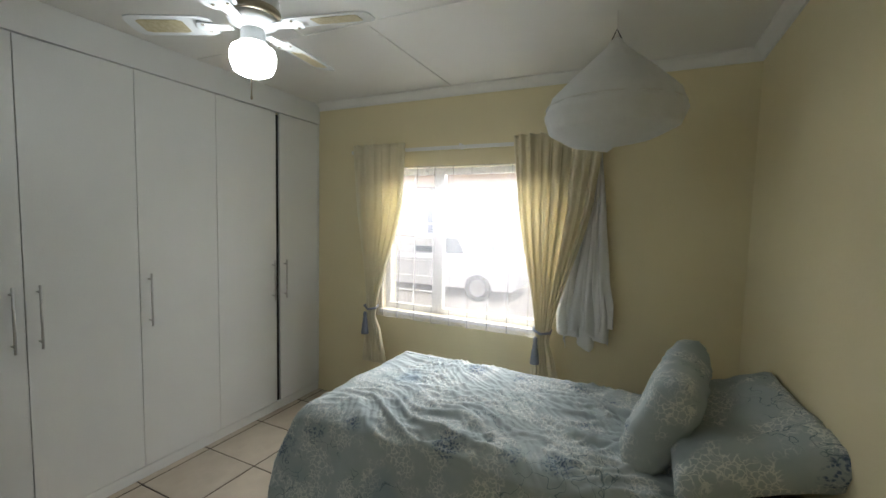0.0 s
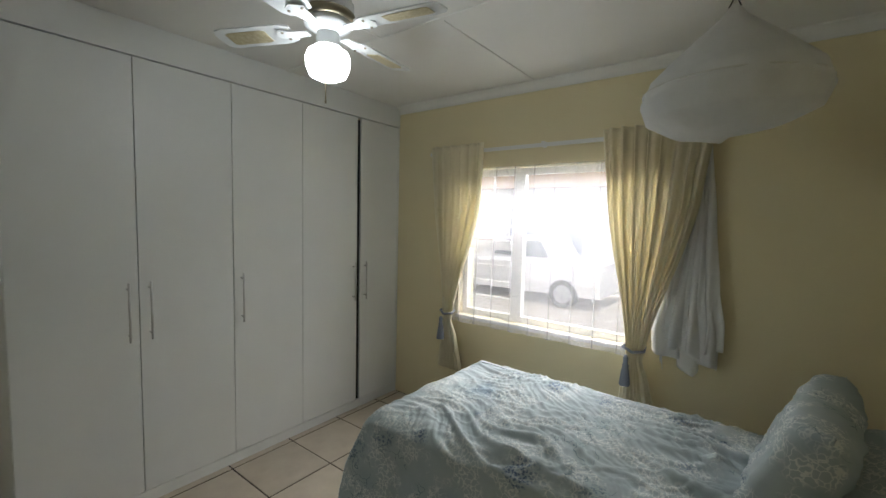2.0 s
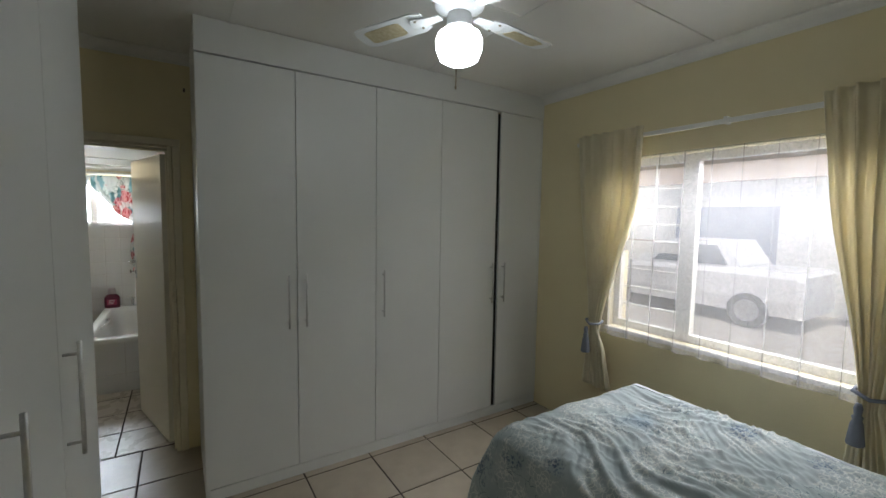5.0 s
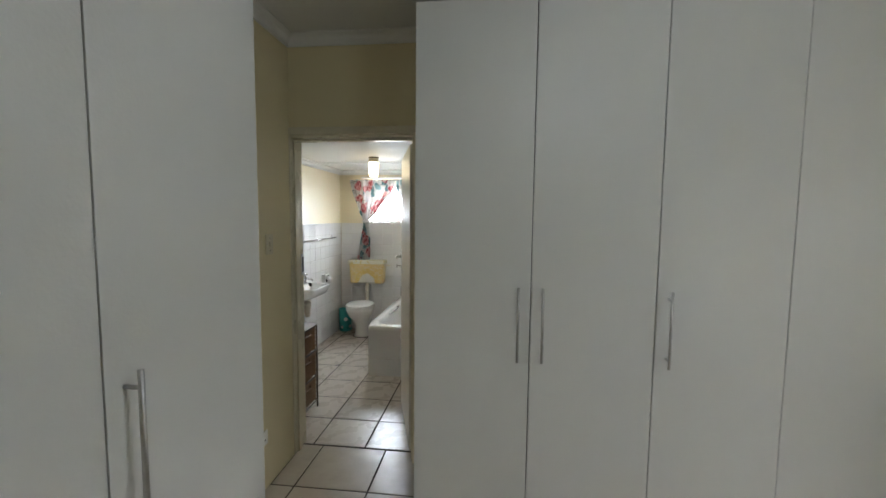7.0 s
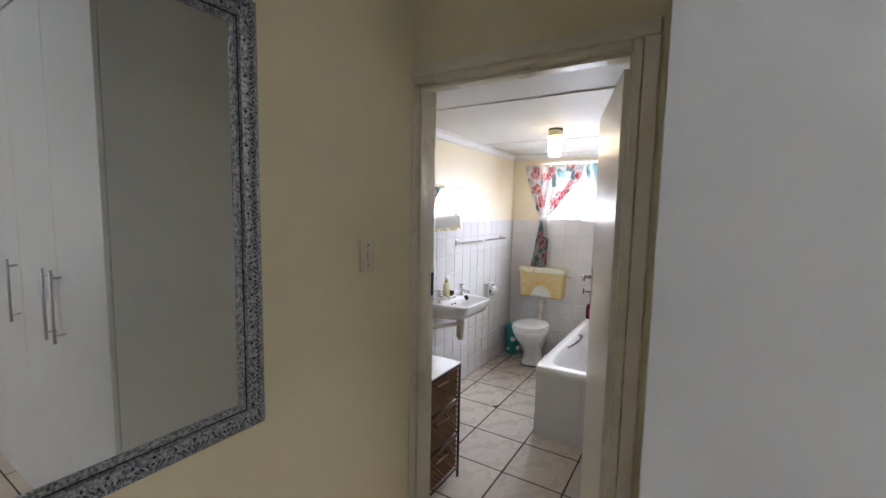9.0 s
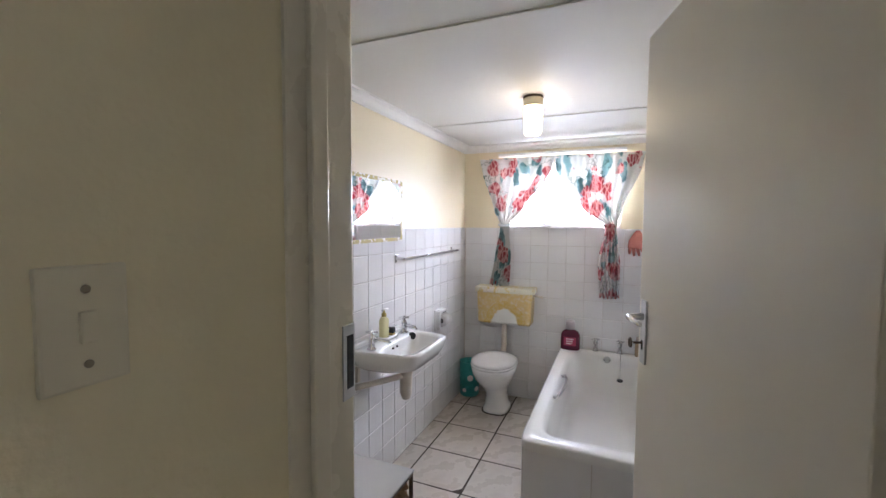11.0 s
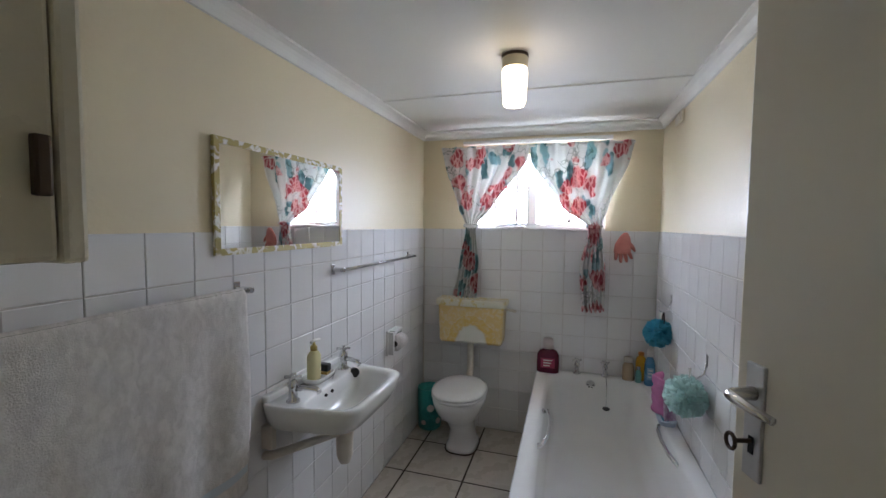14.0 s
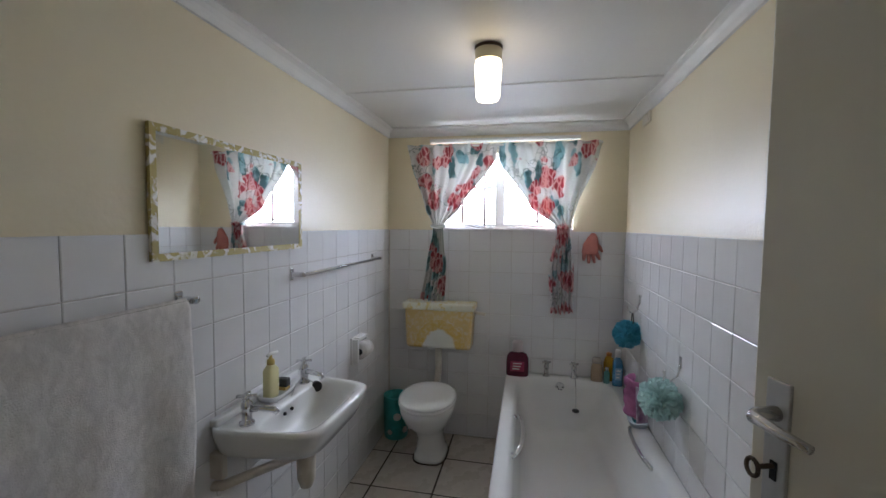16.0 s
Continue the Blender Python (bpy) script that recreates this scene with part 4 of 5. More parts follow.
part("plug", lathe([(0.014, 0.0), (0.022, 0.006), (0.022, 0.014), (0.012, 0.02)], (-3.53, -0.40, 0.315), 16), BLACK, tub, "black rubber plug")
for y, s in ((-0.765, 1), (-0.178, -1)):
    part("grab_handle", tube([(-2.66, y, 0.470), (-2.675, y + s * 0.018, 0.487), (-2.74, y + s * 0.034, 0.492), (-2.85, y + s * 0.040, 0.492), (-2.96, y + s * 0.034, 0.490), (-3.025, y + s * 0.018, 0.485), (-3.04, y, 0.470)], 0.0095, seg=12), CHROME, tub, "curved chrome grab handle", True)
    for x in (-2.66, -3.04):
        part("handle_plate", lathe([(0.002, 0.0), (0.019, 0.0), (0.019, 0.006), (0.013, 0.011), (0.002, 0.012)], (x, y - s * 0.008, 0.470), 14), CHROME, tub, smooth=True)


def pillar_tap(parent, x, y, z, toward):
    """A chrome pillar tap with a cross head; toward is the spout's direction (x, y)."""
    tx, ty = toward
    body = part("tap", lathe([(0.024, 0), (0.024, 0.006), (0.016, 0.012), (0.015, 0.05), (0.018, 0.055), (0.017, 0.07), (0.010, 0.078), (0.008, 0.09)], (x, y, z), 16), CHROME, parent, "chrome pillar tap", True)
    part("spout", tube([(x, y, z + 0.045), (x + tx * 0.04, y + ty * 0.04, z + 0.052), (x + tx * 0.09, y + ty * 0.09, z + 0.046), (x + tx * 0.10, y + ty * 0.10, z + 0.034)], 0.010), CHROME, body, smooth=True)
    bm = tube([(x - 0.028, y - 0.012, z + 0.092), (x + 0.028, y + 0.012, z + 0.092)], 0.0055)
    tube([(x - 0.012, y + 0.028, z + 0.092), (x + 0.012, y - 0.028, z + 0.092)], 0.0055, bm)
    part("cross_head", lathe([(0.010, 0.084), (0.012, 0.092), (0.006, 0.104)], (x, y, z), 12, bm), CHROME, body, smooth=True)


pillar_tap(tub, -3.635, -0.582, 0.50, (1, 0)), pillar_tap(tub, -3.635, -0.405, 0.50, (1, 0))

BX, BY = -2.195, -1.708
basin = thing("wash_basin", (BX, BY, 0.72), "white ceramic wall-hung wash basin with two taps", "wash basin")
def basin_ring(half, reach, z, p=5.0, back=0.0, seg=56):
    """A ring flat to the wall, rounded and drawn in towards the front."""
    out = []
    for q in oval(0, 0, z, 1, 1, p, seg):
        taper = 1 - 0.17 * max(0, (q.y + 1) / 2) ** 1.4
        out.append(Vector((BX + q.x * half * taper, BY + back + (q.y + 1) / 2 * reach, z)))
    return out
rings = [basin_ring(0.12, 0.18, 0.735, 3), basin_ring(0.19, 0.27, 0.748, 4), basin_ring(0.244, 0.338, 0.778, 6), basin_ring(0.256, 0.357, 0.820, 8), basin_ring(0.263, 0.366, 0.855, 9), basin_ring(0.262, 0.364, 0.866, 9), basin_ring(0.256, 0.356, 0.870, 9),
         basin_ring(0.228, 0.205, 0.864, 6, 0.128), basin_ring(0.217, 0.192, 0.852, 5, 0.135), basin_ring(0.19, 0.168, 0.81, 4, 0.142), basin_ring(0.13, 0.125, 0.772, 3, 0.155), basin_ring(0.045, 0.05, 0.760, 2, 0.19)]
part("bowl", loft(rings), CERAMIC, basin, smooth=True)
part("upstand", box(BX - 0.242, BX + 0.242, BY - 0.001, BY + 0.030, 0.862, 0.892, bevel=0.007), CERAMIC, basin, smooth=True)
pillar_tap(basin, BX + 0.19, BY + 0.100, 0.866, (-0.25, 0.95)), pillar_tap(basin, BX - 0.17, BY + 0.095, 0.866, (0.25, 0.95))
part("chain", tube([(BX + 0.02, BY + 0.115, 0.862), (BX - 0.03, BY + 0.12, 0.858), (BX - 0.10, BY + 0.10, 0.885), (BX - 0.15, BY + 0.10, 0.90), (BX - 0.18, BY + 0.135, 0.865)], 0.0022), STEEL, basin)
part("plug", tube([(BX - 0.19, BY + 0.135, 0.848), (BX - 0.175, BY + 0.150, 0.852)], 0.021, seg=16), BLACK, basin, "black rubber plug")
for dx in (0.045, 0.0):
    part("overflow_hole", tube([(BX + dx, BY + 0.140, 0.838), (BX + dx, BY + 0.148, 0.836)], 0.006), DARK, basin)
part("trap", tube([(BX, BY + 0.20, 0.742), (BX, BY + 0.20, 0.70)], 0.030, tube([(BX, BY + 0.20, 0.71), (BX, BY + 0.20, 0.58), (BX, BY + 0.20, 0.55)], 0.02, radii=[0.036, 0.033, 0.022])), PIPE, basin, "cream plastic bottle trap", True)
part("waste_pipe", tube([(BX, BY + 0.20, 0.685), (BX + 0.03, BY + 0.18, 0.68), (BX + 0.13, BY + 0.10, 0.672), (BX + 0.225, BY + 0.03, 0.668), (BX + 0.235, BY - 0.01, 0.668)], 0.016), PIPE, basin, smooth=True)
part("bracket", box(BX + 0.22, BX + 0.245, BY - 0.001, BY + 0.05, 0.70, 0.785, bevel=0.004), PIPE, basin)

dish = thing("soap_dish", (BX + 0.03, BY + 0.07, 0.866), "white soap dish with a nail brush behind the basin bowl", "soap dish")
part("dish", loft([oval(BX + 0.03, BY + 0.066, z, a, b, 4) for z, a, b in ((0.868, 0.07, 0.038), (0.888, 0.078, 0.044), (0.889, 0.070, 0.037), (0.874, 0.062, 0.03))]), CERAMIC, dish, smooth=True)
part("nail_brush", box(BX - 0.025, BX + 0.005, BY + 0.045, BY + 0.09, 0.890, 0.922, bevel=0.006), BLACK, dish, "black nail brush")
part("sponge", box(BX - 0.030, BX + 0.002, BY + 0.05, BY + 0.085, 0.876, 0.889, bevel=0.004), material("ochre_sponge", (0.55, 0.38, 0.12), 0.9), dish)
SOAP = material("pale_yellow_soap_bottle", (0.72, 0.68, 0.38), 0.25, color2=(0.68, 0.63, 0.34))
bottle = thing("soap_dispenser", (BX + 0.07, BY + 0.066, 0.876), "pale yellow liquid soap pump bottle on the basin", "soap bottle")
part("body", loft([oval(BX + 0.065, BY + 0.066, z, a, b, 3.2, 24) for z, a, b in ((0.876, 0.026, 0.018), (0.885, 0.030, 0.021), (0.98, 0.030, 0.021), (0.995, 0.016, 0.014), (1.0, 0.012, 0.012))]), SOAP, bottle, smooth=True)
part("collar", lathe([(0.014, 1.0), (0.014, 1.018), (0.007, 1.02), (0.005, 1.035)], (BX + 0.065, BY + 0.066, 0), 14), material("gold_plastic", (0.48, 0.36, 0.08), 0.4), bottle, smooth=True)
part("pump", tube([(BX + 0.085, BY + 0.066, 1.036), (BX + 0.065, BY + 0.066, 1.040), (BX + 0.03, BY + 0.070, 1.036)], 0.006), WHITE_TRIM, bottle, smooth=True)

for ob in (basin, dish, bottle):
    ob.location.z -= 0.022
for ob in (dish, bottle):
    ob.location.x -= 0.055

PX, PY = -3.325, -1.315
toilet = thing("toilet", (PX, PY, 0), "white ceramic toilet with a closed lid", "toilet")
part("pan", loft([oval(PX + dx, PY, z, a, b, p, 36) for z, dx, a, b, p in ((0.0, -0.09, 0.140, 0.105, 3), (0.03, -0.09, 0.137, 0.100, 3), (0.05, -0.085, 0.12, 0.088, 2.6), (0.15, -0.07, 0.115, 0.080, 2.4), (0.22, -0.035, 0.14, 0.100, 2.2), (0.29, 0.01, 0.185, 0.140, 2.2), (0.35, 0.01, 0.215, 0.165, 2.2), (0.39, 0.01, 0.222, 0.172, 2.2), (0.395, 0.01, 0.20, 0.15, 2.2))]), CERAMIC, toilet, smooth=True)
part("seat", loft([oval(PX + 0.01, PY, z, a, b, 2.2, 36) for z, a, b in ((0.398, 0.222, 0.172), (0.402, 0.227, 0.177), (0.412, 0.227, 0.177), (0.416, 0.22, 0.17))]), CERAMIC, toilet, smooth=True)
part("lid", loft([oval(PX + 0.008, PY, z, a, b, 2.2, 36) for z, a, b in ((0.418, 0.220, 0.171), (0.422, 0.225, 0.175), (0.432, 0.223, 0.174), (0.440, 0.20, 0.155), (0.442, 0.12, 0.09))]), CERAMIC, toilet, smooth=True)
part("outlet", tube([(-3.42, PY, 0.10), (-3.55, PY, 0.12), (-3.69, PY, 0.16)], 0.05), CERAMIC, toilet, smooth=True)
# dark brown ring round the toilet foot, at floor level
part("base_line", loft([oval(PX - 0.09, PY, z, a, b, 3, 36) for z, a, b in ((0.0, 0.147, 0.112), (0.006, 0.143, 0.108))]), DARKGROUT, toilet, "dark line round the foot at the floor")

cistern = thing("toilet_cistern", (-3.62, PY, 0.64), "low cistern hand-painted with a yellow arch", "cistern")
part("tank", loft([oval(-3.612, PY + 0.01, z, a, b, 12, 40) for z, a, b in ((0.640, 0.066, 0.215), (0.655, 0.073, 0.225), (0.90, 0.076, 0.236))]), CISTERN, cistern)
part("lid", box(-3.689, -3.525, PY - 0.238, PY + 0.258, 0.900, 0.948, bevel=0.012), YELLOW_PAINT, cistern, "yellow and white painted lid")
part("flush_pipe", tube([(-3.62, PY, 0.645), (-3.62, PY, 0.46), (-3.60, PY, 0.40), (-3.52, PY, 0.36)], 0.024), PIPE, cistern, smooth=True)
part("lever", tube([(-3.60, PY + 0.24, 0.885), (-3.59, PY + 0.27, 0.887), (-3.585, PY + 0.325, 0.880)], 0.010), PIPE, cistern, smooth=True)

cistern.location.z += 0.022
TEAL = distressed("teal_bin_print", (0.03, 0.33, 0.33), (0.05, 0.42, 0.42), 10)
bin_ob = thing("waste_bin", (-3.585, -1.615, 0), "small teal bathroom bin with white flower prints", "bin")
part("body", loft([oval(-3.585, -1.612, z, a, a, 2, 28) for z, a in ((0.0, 0.075), (0.01, 0.082), (0.29, 0.088), (0.30, 0.088), (0.30, 0.080), (0.02, 0.074))]), TEAL, bin_ob, smooth=True)
for a, z, r in ((0.4, 0.17, 0.026), (1.1, 0.07, 0.022), (0.9, 0.24, 0.016), (-0.2, 0.06, 0.018)):
    d = Vector((math.cos(a), math.sin(a), 0))
    c = Vector((-3.585, -1.612, z)) + d * 0.0845
    part("flower_print", tube([c, c + d * 0.003], r, seg=14), WHITE_TRIM, bin_ob)

holder = thing("toilet_roll_holder", (-3.09, -1.70, 0.76), "white ceramic holder with a toilet roll", "roll holder")
bm = box(-3.165, -3.015, -1.7045, -1.690, 0.69, 0.845, bevel=0.005)
box(-3.165, -3.145, -1.690, -1.655, 0.70, 0.84, bevel=0.005, bm=bm), box(-3.035, -3.015, -1.690, -1.655, 0.70, 0.84, bevel=0.005, bm=bm), box(-3.145, -3.035, -1.690, -1.655, 0.825, 0.845, bevel=0.004, bm=bm)
part("plate", bm, CERAMIC, holder)
part("roll", tube([(-3.143, -1.655, 0.765), (-3.037, -1.655, 0.765)], 0.045, seg=22), TOWEL, holder, "white toilet paper roll", True)
part("core", tube([(-3.037, -1.655, 0.765), (-3.0355, -1.655, 0.765)], 0.018, seg=14), DARK, holder)


def towel_rail(x0, x1, z):
    ob = thing("towel_rail", ((x0 + x1) / 2, -1.70, z), "chrome towel rail on white tiles", "towel rail", "towel rails")
    part("bar", tube([(x0 - 0.012, -1.648, z), (x1 + 0.012, -1.648, z)], 0.008), CHROME, ob, smooth=True)
    for x in (x0, x1):
        br = part("bracket", box(x - 0.009, x + 0.009, -1.7045, -1.640, z - 0.010, z + 0.010, bevel=0.004), CHROME, ob)
        part("rose", box(x - 0.013, x + 0.013, -1.7045, -1.698, z - 0.025, z + 0.025, bevel=0.003), CHROME, br)


towel_rail(-3.35, -2.425, 1.282), towel_rail(-1.845, -1.10, 1.275)
towel = thing("towel", (-1.5, -1.65, 0.66), "worn white terry towel hanging over a rail", "towel")
def towel_point(u, v):
    x = -1.815 + u * 0.70
    s = v * 2 - 1
    side_y = 0.0125 if s > 0 else -0.0125
    drop = abs(s)
    z = 1.285 - (0.66 if s > 0 else 0.45) * drop
    if drop < 0.03:
        side_y *= drop / 0.03
    y = -1.648 + side_y + max(0, drop - 0.05) * (0.010 * math.sin(u * 21 + 1.5 * math.sin(v * 4)) + 0.030 * noise.noise(Vector((u * 5, v * 2, 0)))) * (1 if s > 0 else 0.25)
    return Vector((x + 0.015 * drop * noise.noise(Vector((v * 4, u, 3))), y, z + 0.010 * noise.noise(Vector((u * 3, v * 9, 1))) * drop))
tw = part("cloth", skin(towel_point, 70, 100), TOWEL, towel, smooth=True)
thick(tw, 0.006)
part("border_band", skin(lambda u, v: towel_point(0.01 + u * 0.98, 0.93 + v * 0.02) + Vector((0, 0.0045, 0)), 60, 3), SHEET_EDGE, towel, "woven border stripe")

glassm = thing("wall_mirror", (-2.15, -1.70, 1.385), "frameless mirror with a worn gold and white border", "mirror")
G0, G1, GZ0, GZ1 = -2.490, -1.760, 1.393, 1.755
part("glass", box(G0, G1, -1.7045, -1.694, GZ0, GZ1, bevel=0.0015), MIRROR, glassm)
picture_frame(glassm, G0 - 0.003, G1 + 0.003, GZ0 - 0.003, GZ1 + 0.003, -1.7045, [(0, 0), (0, 0.0125), (0.019, 0.0125), (0.021, 0.0115), (0.021, 0.011), (0.004, 0.011), (0.004, 0)], GOLD)

cab = thing("medicine_cabinet", (-0.89, -1.3, 1.45), "cream painted wooden wall cabinet with a dark catch", "cabinet")
part("body", box(-0.950, -0.8205, -1.42, -0.997, 1.466, 2.02, bevel=0.004), CREAM_WOOD, cab)
part("door", box(-0.968, -0.951, -1.42, -0.995, 1.464, 2.022, bevel=0.004), CREAM_WOOD, cab)
part("catch", box(-0.945, -0.935, -0.997, -0.990, 1.51, 1.55, bevel=0.002), RUSTMETAL, cab)

# ---- wicker drawer unit ----
WX0, WX1, WY0, WY1 = -1.372, -0.955, -1.42, -1.055
unit = thing("wicker_drawers", (-1.16, -1.24, 0), "three-drawer wicker unit in a dark metal frame with a glass top", "drawer unit")
for x in (WX0, WX1):
    for y in (WY0, WY1):
        part("leg", tube([(x, y, 0), (x, y, 0.685)], 0.007), RUSTMETAL, unit, smooth=True)
for z in (0.06, 0.27, 0.48, 0.68):
    bm = tube([(WX0, WY1, z), (WX1, WY1, z)], 0.006)
    tube([(WX0, WY0, z), (WX1, WY0, z)], 0.006, bm), tube([(WX0, WY0, z), (WX0, WY1, z)], 0.006, bm), tube([(WX1, WY0, z), (WX1, WY1, z)], 0.006, bm)
    part("rail", bm, RUSTMETAL, unit, smooth=True)
part("top", box(WX0 - 0.008, WX1 + 0.008, WY0 - 0.008, WY1 + 0.008, 0.688, 0.694, bevel=0.001), material("pale_glass_top", (0.62, 0.62, 0.64), 0.04), unit, "glossy glass top")
for zb in (0.07, 0.28, 0.49):
    basket = part("basket", box(WX0 + 0.012, WX1 - 0.012, WY0 + 0.01, WY1 - 0.014, zb, zb + 0.178, bevel=0.01), WICKER, unit, "brown woven wicker drawer")
    bm = bmesh.new()
    for r in range(11):
        z = zb + 0.010 + r * 0.0158
        n = 26
        pts = [(WX0 + 0.012 + (WX1 - WX0 - 0.024) * k / n, WY1 - 0.010 + 0.005 * (1 if (k + r) % 2 else -1), z) for k in range(n + 1)]
        tube(pts, 0.0072, bm, 5)
        pts = [(WX0 + 0.010 + 0.004 * (1 if (k + r) % 2 else -1), WY0 + 0.01 + (WY1 - WY0 - 0.024) * k / 20, z) for k in range(21)]
        tube(pts, 0.0072, bm, 5)
    part("weave", bm, WICKER, basket, smooth=True)
    part("rim", tube([(WX0 + 0.01, WY1 - 0.006, zb + 0.186), (WX1 - 0.01, WY1 - 0.006, zb + 0.186)], 0.009), WICKER, basket, smooth=True)
    part("handle", tube([(-1.23, WY1 - 0.002, zb + 0.165), (-1.22, WY1 + 0.018, zb + 0.150), (-1.11, WY1 + 0.018, zb + 0.150), (-1.10, WY1 - 0.002, zb + 0.165)], 0.007), WICKER, basket, smooth=True)

# ---- bathroom window and curtains ----
y0, y1, z0, z1 = BWIN
bwin = tagged(thing("window_2", (-3.8, -0.9, z0), "small white framed window with burglar bars", "window"), kind="structure")
def bar2(name, *spans):
    return part(name, box(*spans, bevel=0.004), WHITE_TRIM, bwin)
bar2("frame_rail", -3.80, -3.755, y0, y1, z0, z0 + 0.035), bar2("frame_rail", -3.80, -3.755, y0, y1, z1 - 0.035, z1)
bar2("frame_stile", -3.80, -3.755, y0, y0 + 0.035, z0 + 0.035, z1 - 0.035), bar2("frame_stile", -3.80, -3.755, y1 - 0.035, y1, z0 + 0.035, z1 - 0.035)
bar2("mullion", -3.80, -3.75, -0.950, -0.885, z0 + 0.035, z1 - 0.035)
for a, b in ((y0 + 0.035, -0.950), (-0.885, y1 - 0.035)):
    bar2("glazing_bar", -3.79, -3.765, a, b, 1.755, 1.775)
    for c, d in ((z0 + 0.035, 1.755), (1.775, z1 - 0.035)):
        pane = part("pane", box(-3.780, -3.776, a, b, c, d), GLASS, bwin)
        pane.visible_shadow = False
for y in (-1.19, -1.03, -0.66):
    part("burglar_bar", tube([(-3.825, y, z0), (-3.825, y, z1)], 0.009), RUSTMETAL, bwin)
part("sill", box(-3.755, -3.665, y0, y1, z0 - 0.012, z0 + 0.002, bevel=0.002), WALLTILE, bwin)
part("stay", tube([(-3.745, -0.80, z0 + 0.055), (-3.74, -0.56, z0 + 0.05)], 0.005), RUSTMETAL, bwin)
cloth = thing("cleaning_cloth", (-3.70, -1.1, z0), "grey crumpled cloth on the window sill", "cloth")
thick(part("fold", skin(lambda u, v: Vector((-3.74 + v * 0.055, -1.16 + u * 0.20, z0 + 0.006 + 0.022 * (0.6 + noise.noise(Vector((u * 7, v * 4, 0)))) * math.sin(v * 3.1) * math.sin(u * 3.1) ** 0.4)), 30, 12), material("grey_cloth", (0.20, 0.19, 0.19), 0.9, color2=(0.45, 0.43, 0.42), scale=40), cloth, smooth=True), 0.004)

rail2 = thing("curtain_rail", (-3.63, -0.9, 2.05), "white curtain wire above the bathroom window", "curtain rail")
part("rail", tube([(-3.625, -1.545, 2.030), (-3.625, -0.27, 2.030)], 0.006), WHITE_TRIM, rail2)
for y in (-1.54, -0.275):
    part("hook", tube([(-3.69, y, 2.03), (-3.625, y, 2.03)], 0.004), STEEL, rail2)
part("batten", box(-3.689, -3.655, -1.40, -0.40, 2.062, 2.088, bevel=0.004), WHITE_TRIM, rail2)


def protea_curtain(edges, tie_y, tie_z, bottom, seed):
    ob = thing("curtain", (-3.62, tie_y, bottom), "white cotton curtain printed with red proteas, tied in the middle", "curtain", "bathroom curtains")
    def f(u, v):
        a, b, k = lerp(edges, v)
        z = 2.042 + (bottom - 2.042) * v
        y = a + (b - a) * u
        folds = 6
        x = -3.618 + 0.018 * k * math.sin(u * folds * 6.28 + seed + 0.8 * noise.noise(Vector((u * 4, v * 3, seed)))) + 0.010 * noise.noise(Vector((u * 9, v * 5, seed)))
        return Vector((x, y, z + 0.012 * math.sin(u * 31 + seed) * (1 if v > 0.97 else 0)))
    thick(part("drape", skin(f, 90, 70), PROTEA, ob, smooth=True), 0.002)
    part("tie", tube([(-3.655, tie_y - 0.03, tie_z), (-3.60, tie_y - 0.042, tie_z), (-3.575, tie_y, tie_z - 0.008), (-3.60, tie_y + 0.042, tie_z), (-3.655, tie_y + 0.03, tie_z)], 0.012), PROTEA, ob, "knotted matching tie", True)


protea_curtain([(0, -1.545, -0.925, 1), (0.10, -1.52, -0.94, 1), (0.40, -1.415, -1.175, 1), (0.51, -1.36, -1.285, 0.8), (0.55, -1.36, -1.29, 0.8), (0.75, -1.40, -1.265, 1), (1, -1.445, -1.275, 1.1)], -1.323, 1.49, 0.975, 1.0)
protea_curtain([(0, -0.930, -0.275, 1), (0.10, -0.915, -0.295, 1), (0.38, -0.71, -0.42, 1), (0.49, -0.545, -0.455, 0.8), (0.53, -0.54, -0.455, 0.8), (0.75, -0.585, -0.425, 1), (1, -0.565, -0.425, 1.1)], -0.50, 1.495, 0.935, 4.0)

# ---- lamp and small bathroom things ----
lamp = thing("ceiling_lamp", (-2.45, -0.885, BCEIL), "lit opal cylinder lamp on a cream ceiling base", "ceiling lamp")
part("base", lathe([(0.050, BCEIL), (0.050, BCEIL - 0.012), (0.052, BCEIL - 0.014), (0.050, BCEIL - 0.05), (0.046, BCEIL - 0.055)], (-2.45, -0.885, 0), 24), PLASTIC_CREAM, lamp, smooth=True)
part("gasket", lathe([(0.0525, BCEIL - 0.001), (0.0525, BCEIL - 0.012)], (-2.45, -0.885, 0), 24), RUSTMETAL, lamp)
part("shade", lathe([(0.046, BCEIL - 0.050), (0.050, BCEIL - 0.060), (0.051, BCEIL - 0.075), (0.045, BCEIL - 0.188), (0.039, BCEIL - 0.199), (0.01, BCEIL - 0.204)], (-2.45, -0.885, 0), 24), BATHGLOBE, lamp, "lit opal glass shade", True)

vent = thing("wall_vent", (-3.29, -0.105, 2.09), "small slotted wall vent near the ceiling", "vent")
part("plate", box(-3.37, -3.22, -0.108, -0.101, 2.055, 2.115, bevel=0.002), CREAM_WOOD, vent)
# duller raised strips draw the shade inside the vent openings
for k in range(6):
    part("slot_shade", box(-3.355 + k * 0.022, -3.345 + k * 0.022, -0.1095, -0.1075, 2.065, 2.105), PIPE, vent)

